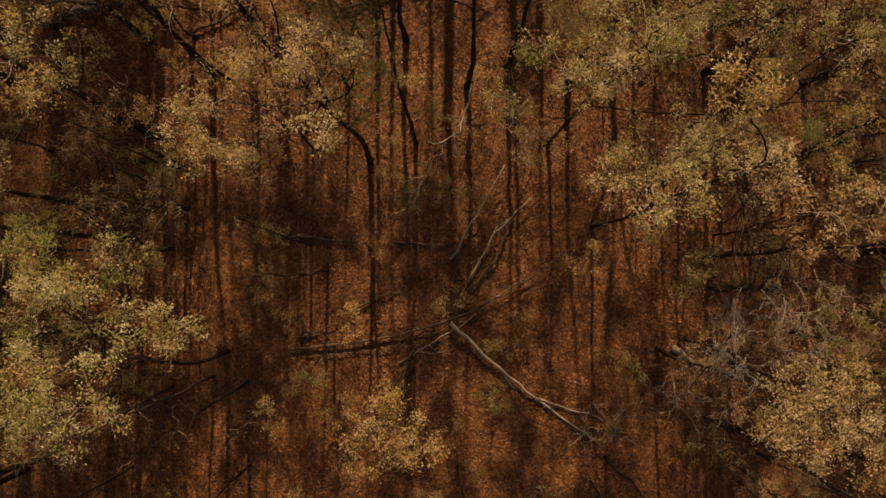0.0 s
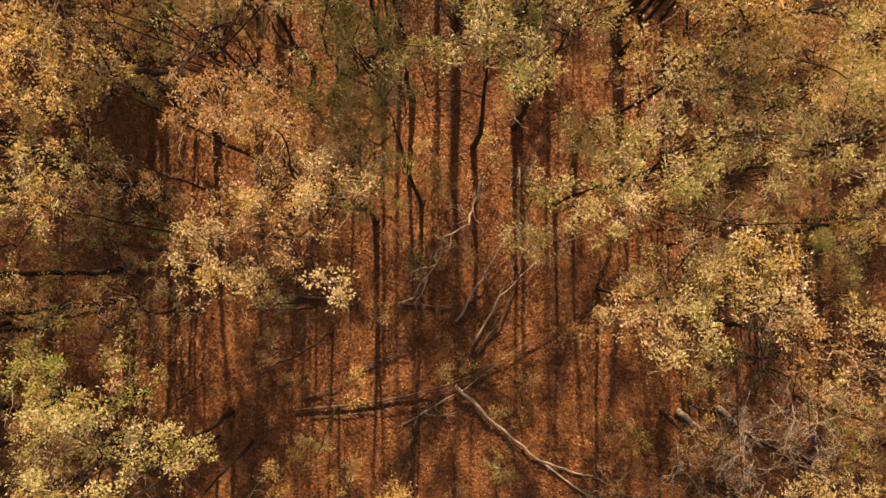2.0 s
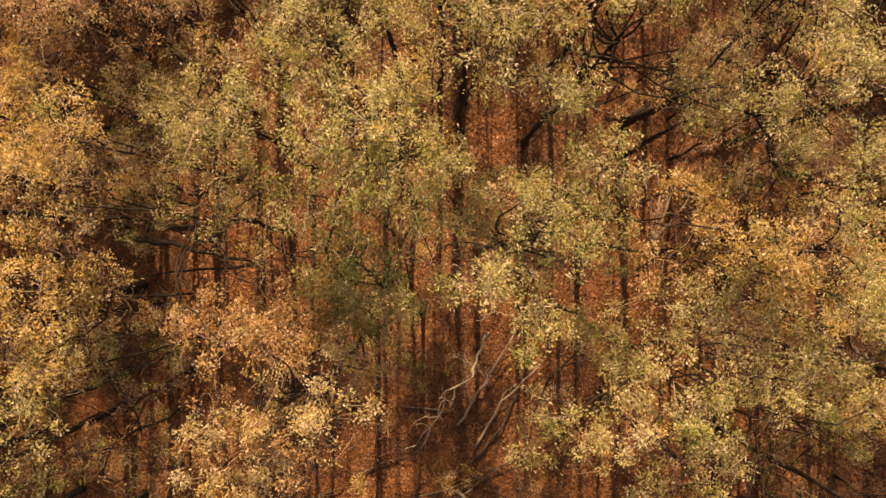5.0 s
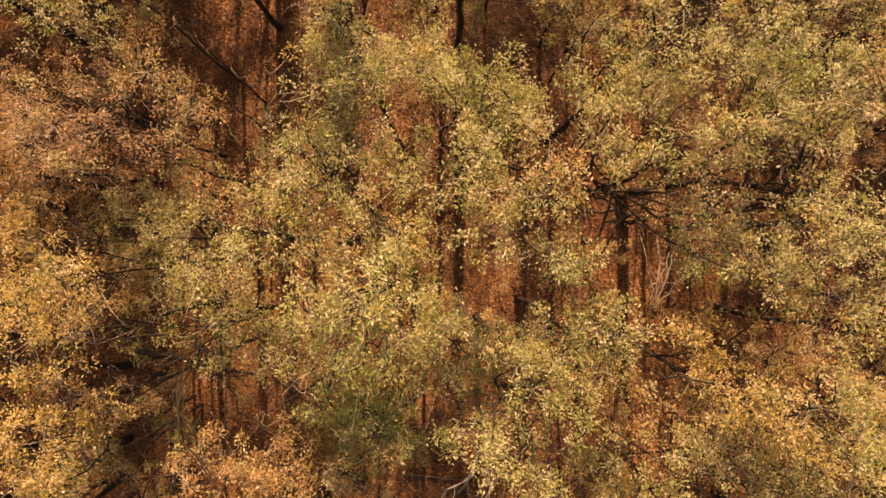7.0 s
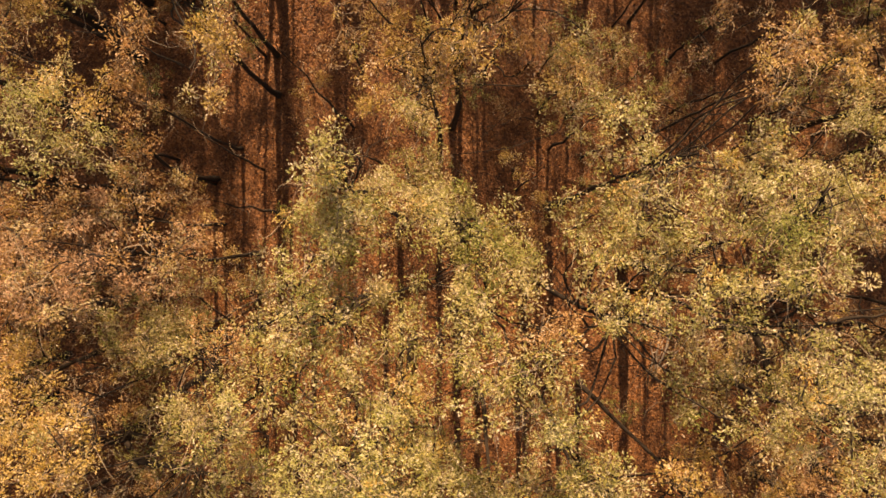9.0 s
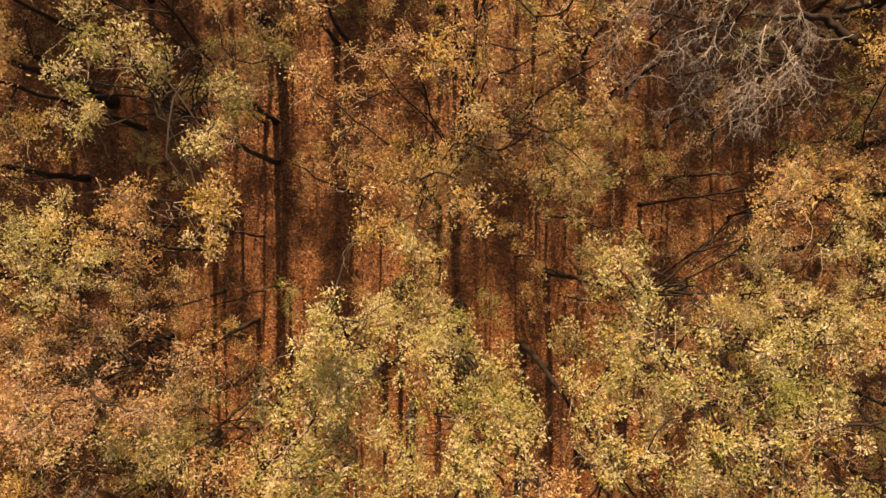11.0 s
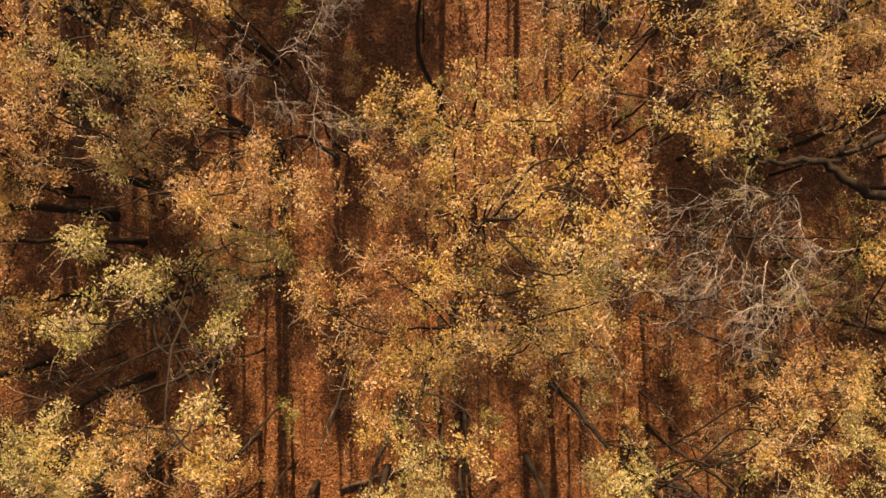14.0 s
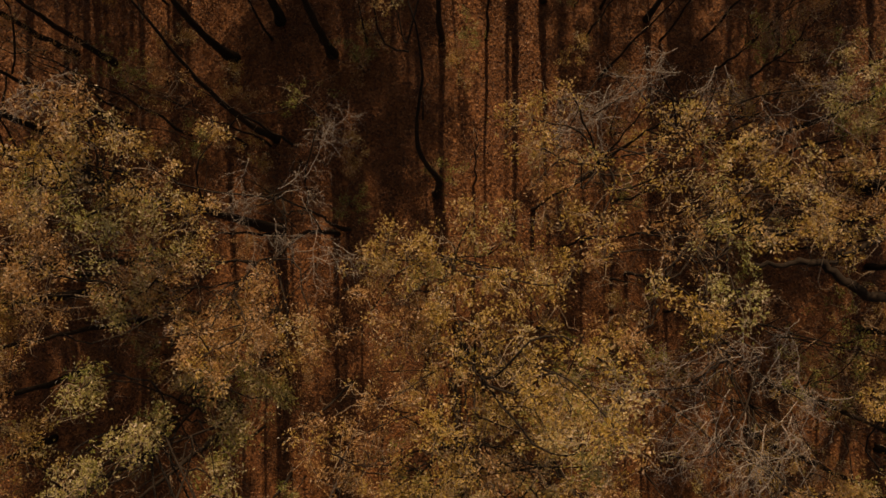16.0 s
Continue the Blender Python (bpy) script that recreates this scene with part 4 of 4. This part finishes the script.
# ---- fallen wood ----
def fallen(label, spine, thick, material, stubs=3):
    """A fallen stem lying on the litter, tapering, with broken side branches."""
    pts = np.array([(x, y, float(ground_height(x, y)) + h) for x, y, h in spine])
    s = np.linspace(0, len(pts) - 1, 4 * len(pts))
    line = np.stack([np.interp(s, np.arange(len(pts)), pts[:, k]) for k in range(3)], -1)
    line[1:-1] += rng.normal(0, 0.035, (len(line) - 2, 3))
    log = tagged(new("fallen_log"), label, "log", "fallen wood")
    o = line[0].copy()
    log.location = o
    rad = np.linspace(thick, thick * 0.35, len(line))
    part("stem", tube_mesh("stem", [tube(line - o, rad, 9)], material), log)
    for _ in range(stubs):
        k = rng.integers(2, len(line) - 1)
        d = (line[-1] - line[0]) / np.linalg.norm(line[-1] - line[0])
        end = line[k] + d * rng.uniform(0.3, 1.0) + rng.normal(0, 0.5, 3) * (1, 1, 0.3)
        end[2] = max(end[2], 0.15)
        part("broken_branch", tube_mesh("broken_branch", [tube(bend(line[k] - o, end - o, 0.05, 0.08, 5), np.linspace(rad[k] * 0.5, 0.012, 5), 6)], material), log)
    return log


PALE, DULL = "fallen tree stem lying on leaf litter", "dark fallen trunk lying on leaf litter"
fallen(PALE, [(1.1, -2.7, 0.5), (3.2, -4.7, 0.3), (5.5, -6.6, 0.2), (8.7, -8.9, 0.1)], 0.10, DEAD, 5)
fallen("split pale branch lying on leaf litter", [(5.5, -6.6, 0.25), (8.6, -7.6, 0.1)], 0.07, DEAD, 2)
fallen("long dark fallen trunk lying across the forest floor", [(-7.3, -4.1, 0.2), (-2.1, -3.5, 0.25), (1.1, -2.5, 0.4), (4.1, -1.2, 0.35), (8.9, 2.0, 0.2)], 0.075, DARK_WOOD, 6)
fallen("thin grey-brown dead pole lying on leaf litter", [(-6.5, -4.5, 0.1), (-1.0, -3.9, 0.2), (2.4, -2.2, 0.5)], 0.04, DARK_WOOD, 4)
fallen("thin brown dead pole lying on leaf litter", [(-1.6, -4.8, 0.1), (1.4, -3.0, 0.3), (4.9, -0.4, 0.4)], 0.04, DEAD, 3)
fallen(DULL, [(-4.2, -2.1, 0.2), (-1.4, -0.8, 0.3)], 0.08, DARK_WOOD)
fallen("pale leaning dead pole", [(1.1, 0.6, 0.2), (2.6, 3.1, 0.6), (3.9, 5.4, 1.0)], 0.07, DEAD)
fallen("pale thin dead pole", [(2.0, -0.6, 0.2), (3.2, 1.7, 0.4), (5.3, 3.8, 0.6)], 0.06, DEAD)
fallen("grey fallen pole lying on leaf litter", [(2.0, -1.2, 0.2), (3.5, 0.6, 0.3), (5.4, 5.6, 0.3)], 0.08, DARK_WOOD)
fallen(DULL, [(-7.6, 1.9, 0.15), (-3.8, 1.5, 0.2)], 0.10, DARK_WOOD, 2)
fallen(DULL, [(-1.8, 1.5, 0.15), (1.1, 1.3, 0.2)], 0.08, DARK_WOOD, 2)
fallen(PALE, [(-6.8, -3.5, 0.15), (-4.8, -2.7, 0.2)], 0.08, DARK_WOOD, 2)
fallen("short grey log lying on leaf litter", [(12.7, -4.0, 0.2), (14.0, -5.0, 0.2)], 0.17, DEAD, 1)
fallen("grey log with broken branches", [(14.8, -3.8, 0.2), (17.1, -5.9, 0.2)], 0.16, DEAD, 3)
fallen(DULL, [(-5.2, 13.7, 0.2), (-1.6, 14.8, 0.25), (1.6, 16.1, 0.2)], 0.10, DARK_WOOD, 2)
fallen(DULL, [(-12.6, 12.6, 0.2), (-9.0, 14.3, 0.2)], 0.10, DARK_WOOD, 2)
fallen("thin pale dead pole", [(-5.8, 17.0, 0.1), (-4.2, 21.0, 1.2)], 0.07, DEAD, 1)
# stands in for a shaded limb, laid on the floor as a trunk
fallen(DULL, [(-20.6, 13.2, 0.3), (-14.4, 14.9, 0.3)], 0.2, DARK_WOOD, 3)
for x, y in ((10.3, 14.2), (11.2, 13.9), (12.2, 14.1), (13.5, 13.7), (11.8, 13.2)):
    fallen("pale dead branch of a fallen crown", [(11.1, 10.2, 0.3), ((x + 11.1) / 2 + 0.15, (y + 10.2) / 2, 0.9), (x, y, 0.7)], 0.05, DEAD, 3)


def brush(label, at, spread, count):
    """A heap of dead twigs."""
    heap = tagged(new("brush_pile"), label, "brush", "fallen wood")
    heap.location = (at[0], at[1], float(ground_height(*at)))
    for _ in range(count):
        a, r = rng.uniform(0, 2 * np.pi), spread * rng.uniform(0.4, 1.0)
        q = rng.normal(0, 0.25 * spread, 3) * (1, 1, 0) + (0, 0, 0.12)
        end = q + (r * math.cos(a), r * math.sin(a), rng.uniform(0.1, 0.9))
        line = bend(q, end, 0.1, 0.12, 6)
        tubes = [tube(line, np.linspace(0.028, 0.007, 6), 5)]
        for _ in range(4):
            p0 = line[rng.integers(2, 6)]
            tubes.append(tube(bend(p0, p0 + rng.normal(0, 0.3, 3) * spread * 0.6, 0, 0.1, 4), np.linspace(0.014, 0.005, 4), 3))
        part("dead_branch", tube_mesh("dead_branch", tubes, DEAD), heap)


brush("heap of pale dead twigs", (9.2, -8.1), 1.6, 14)
brush("tangle of dead brushwood", (13.0, -6.5), 1.7, 12)
brush("tangle of pale dead brushwood", (4.3, 8.6), 1.5, 10)


# ---- a broken branch hanging in a crown, and a wide old oak at the edge ----
def hanging_branch():
    """A dead bough caught in the crowns: a crooked stem with forked, pale side branches."""
    b = tagged(new("hanging_branch"), "pale broken branch hanging in the crowns", "branch")
    b.location = (1.6, 5.9, 9.4)
    rel = [(0.3, 0.9, 0.8), (0, 0, 0.3), (-0.2, -0.8, 0.4), (-1.1, -1.3, 0.5), (-1.4, -2.3, 0.1), (-2.3, -3.5, -0.3)]
    s = np.linspace(0, 5, 16)
    line = np.stack([np.interp(s, range(6), [q[k] for q in rel]) for k in range(3)], -1) + rng.normal(0, 0.04, (16, 3))
    part("stem", tube_mesh("stem", [tube(line, np.linspace(0.05, 0.014, 16), 7)], DEAD), b)
    for _ in range(12):
        q, way = line[rng.integers(3, 16)], rng.normal(0, 0.7, 3) + (-0.3, -0.8, -0.2)
        twig = crooked(q, way, rng.uniform(0.6, 1.4), 7, 0.3)
        side = part("side_branch", tube_mesh("side_branch", [tube(twig, np.linspace(0.022, 0.006, 7), 5)], DEAD), b)
        ends = [tube(crooked(twig[i], way + rng.normal(0, 0.6, 3), rng.uniform(0.2, 0.5), 4, 0.3), np.linspace(0.009, 0.004, 4), 4) for i in (2, 3, 5)]
        part("twig", tube_mesh("twig", ends, DEAD), side, "", "stuff")


hanging_branch()
oak("old oak with dark spreading lower limbs", (22.4, 33.0), 0.36,
    [(21.2, 28.6, 11.5, 0.8, "t"), (22.5, 34.5, 14.0, 1.2, "g"), (25.0, 31.0, 14.0, 1.2, "o")], 0.6,
    limbs=[(0.26, [(22.3, 33.0, 5.0), (20.6, 29.9, 7.4), (18.2, 27.7, 8.7), (16.3, 27.85, 9.2), (15.5, 28.4, 9.0), (14.8, 29.0, 9.0),
                   (14.0, 29.2, 9.1), (13.2, 29.05, 9.2), (11.9, 29.1, 9.4)]),
           (0.22, [(22.3, 33.0, 5.4), (20.0, 31.5, 7.6), (18.0, 30.4, 8.6), (16.6, 29.9, 9.0), (15.5, 29.4, 9.0), (14.8, 29.0, 9.0)]),
           (0.09, [(15.3, 29.3, 9.0), (15.4, 30.0, 9.5), (15.9, 30.9, 10.0)])])
oak("dark-barked oak with crooked limbs", (-15.5, 7.7), 0.26,
    [(-16.2, 9.6, 10.0, 0.8, "t"), (-18.0, 8.6, 11.0, 1.0, "t"), (-13.6, 10.5, 9.0, 0.5, "b"), (-16.0, 5.4, 9.5, 0.8, "k")], 0.6)
oak("slim dark oak reaching into the canopy", (0.0, 33.0), 0.20,
    [(-1.6, 38.5, 13.0, 1.0, "g"), (0.8, 39.5, 14.0, 1.0, "g"), (-2.6, 40.0, 14.0, 1.0, "t")], 0.8)
oak("slim oak leaning over a gap in the canopy", (-8.4, 36.0), 0.20,
    [(-10.5, 38.5, 14.0, 1.0, "g"), (-12.5, 39.0, 15.0, 1.1, "t"), (-10.0, 40.5, 14.0, 1.0, "g")], 0.8)
oak("old oak with forked dark limbs in a thin crown", (9.6, 16.4), 0.26,
    [(8.6, 15.8, 15.0, 0.7, "o"), (12.9, 13.2, 14.5, 0.7, "o"), (14.8, 15.4, 14.0, 0.8, "o")], 0.6,
    limbs=[(0.13, [(9.7, 16.4, 6.0), (9.2, 16.3, 7.6), (8.5, 15.9, 8.5), (7.7, 15.0, 9.2), (6.9, 14.5, 9.7), (6.0, 14.4, 10.4)]),
           (0.07, [(8.5, 15.9, 8.5), (8.9, 16.8, 9.6), (9.0, 17.6, 10.8)]),
           (0.14, [(9.6, 16.3, 10.0), (9.1, 14.5, 12.0), (10.6, 14.2, 12.1), (12.6, 14.6, 12.3), (14.3, 15.0, 12.8)]),
           (0.13, [(10.6, 14.2, 12.0), (11.2, 12.4, 12.2), (13.1, 11.9, 12.3), (14.6, 11.8, 12.7)])])
oak("oak with long low dark limbs and few leaves", (-11.5, 10.6), 0.22,
    [(-10.6, 10.9, 13.5, 0.6, "g"), (-5.6, 9.4, 12.6, 0.5, "o"), (-12.6, 12.0, 14.0, 0.8, "t")], 0.6,
    limbs=[(0.13, [(-11.4, 10.6, 9.8), (-9.9, 10.0, 12.0), (-8.6, 9.9, 12.4), (-7.4, 9.6, 12.2), (-5.7, 9.3, 12.4)])])


# ---- unseen full-leaved oaks, added mostly to the north so that their long shadows fall across the floor ----
def shade_oak(low, high, wide):
    crown = [(rng.normal(0, 0.35) * wide, rng.normal(0, 0.35) * wide, z, wide, "ogt"[rng.integers(3)]) for z in np.arange(low, high, 1.0)]
    return oak("unseen full-leaved oak with a narrow crown, added for its shadow", (0, 0), 0.26, crown, 1.8, group="surrounding forest")


# A few stand where bands of shade on the floor point to a tree.
scatter(shade_oak(8.5, 17.0, 1.4), [(-13.8, 46.2), (-21.5, 46.0), (-3.6, 61.0), (-7.4, 58.5), (19.4, 54.0), (-17.0, 28.0), (21.5, 47.0), (13.0, 63.0), (21.0, 62.0)])
scatter(shade_oak(9.0, 16.0, 1.15), [(-0.8, 59.6), (9.0, 60.5), (12.4, 53.0), (15.6, 50.0), (17.5, 45.5), (-9.8, 61.5), (7.0, 64.0), (17.0, 66.0)])
scatter(shade_oak(11.0, 16.0, 0.95), [(-5.4, 40.6), (-4.8, 57.0), (-17.8, 48.0), (13.6, 46.5), (-2.0, 56.5), (-4.9, 48.6), (-10.6, 40.4), (-8.2, 42.4), (-0.8, 50.2), (4.2, 44.5), (6.6, 48.0)])
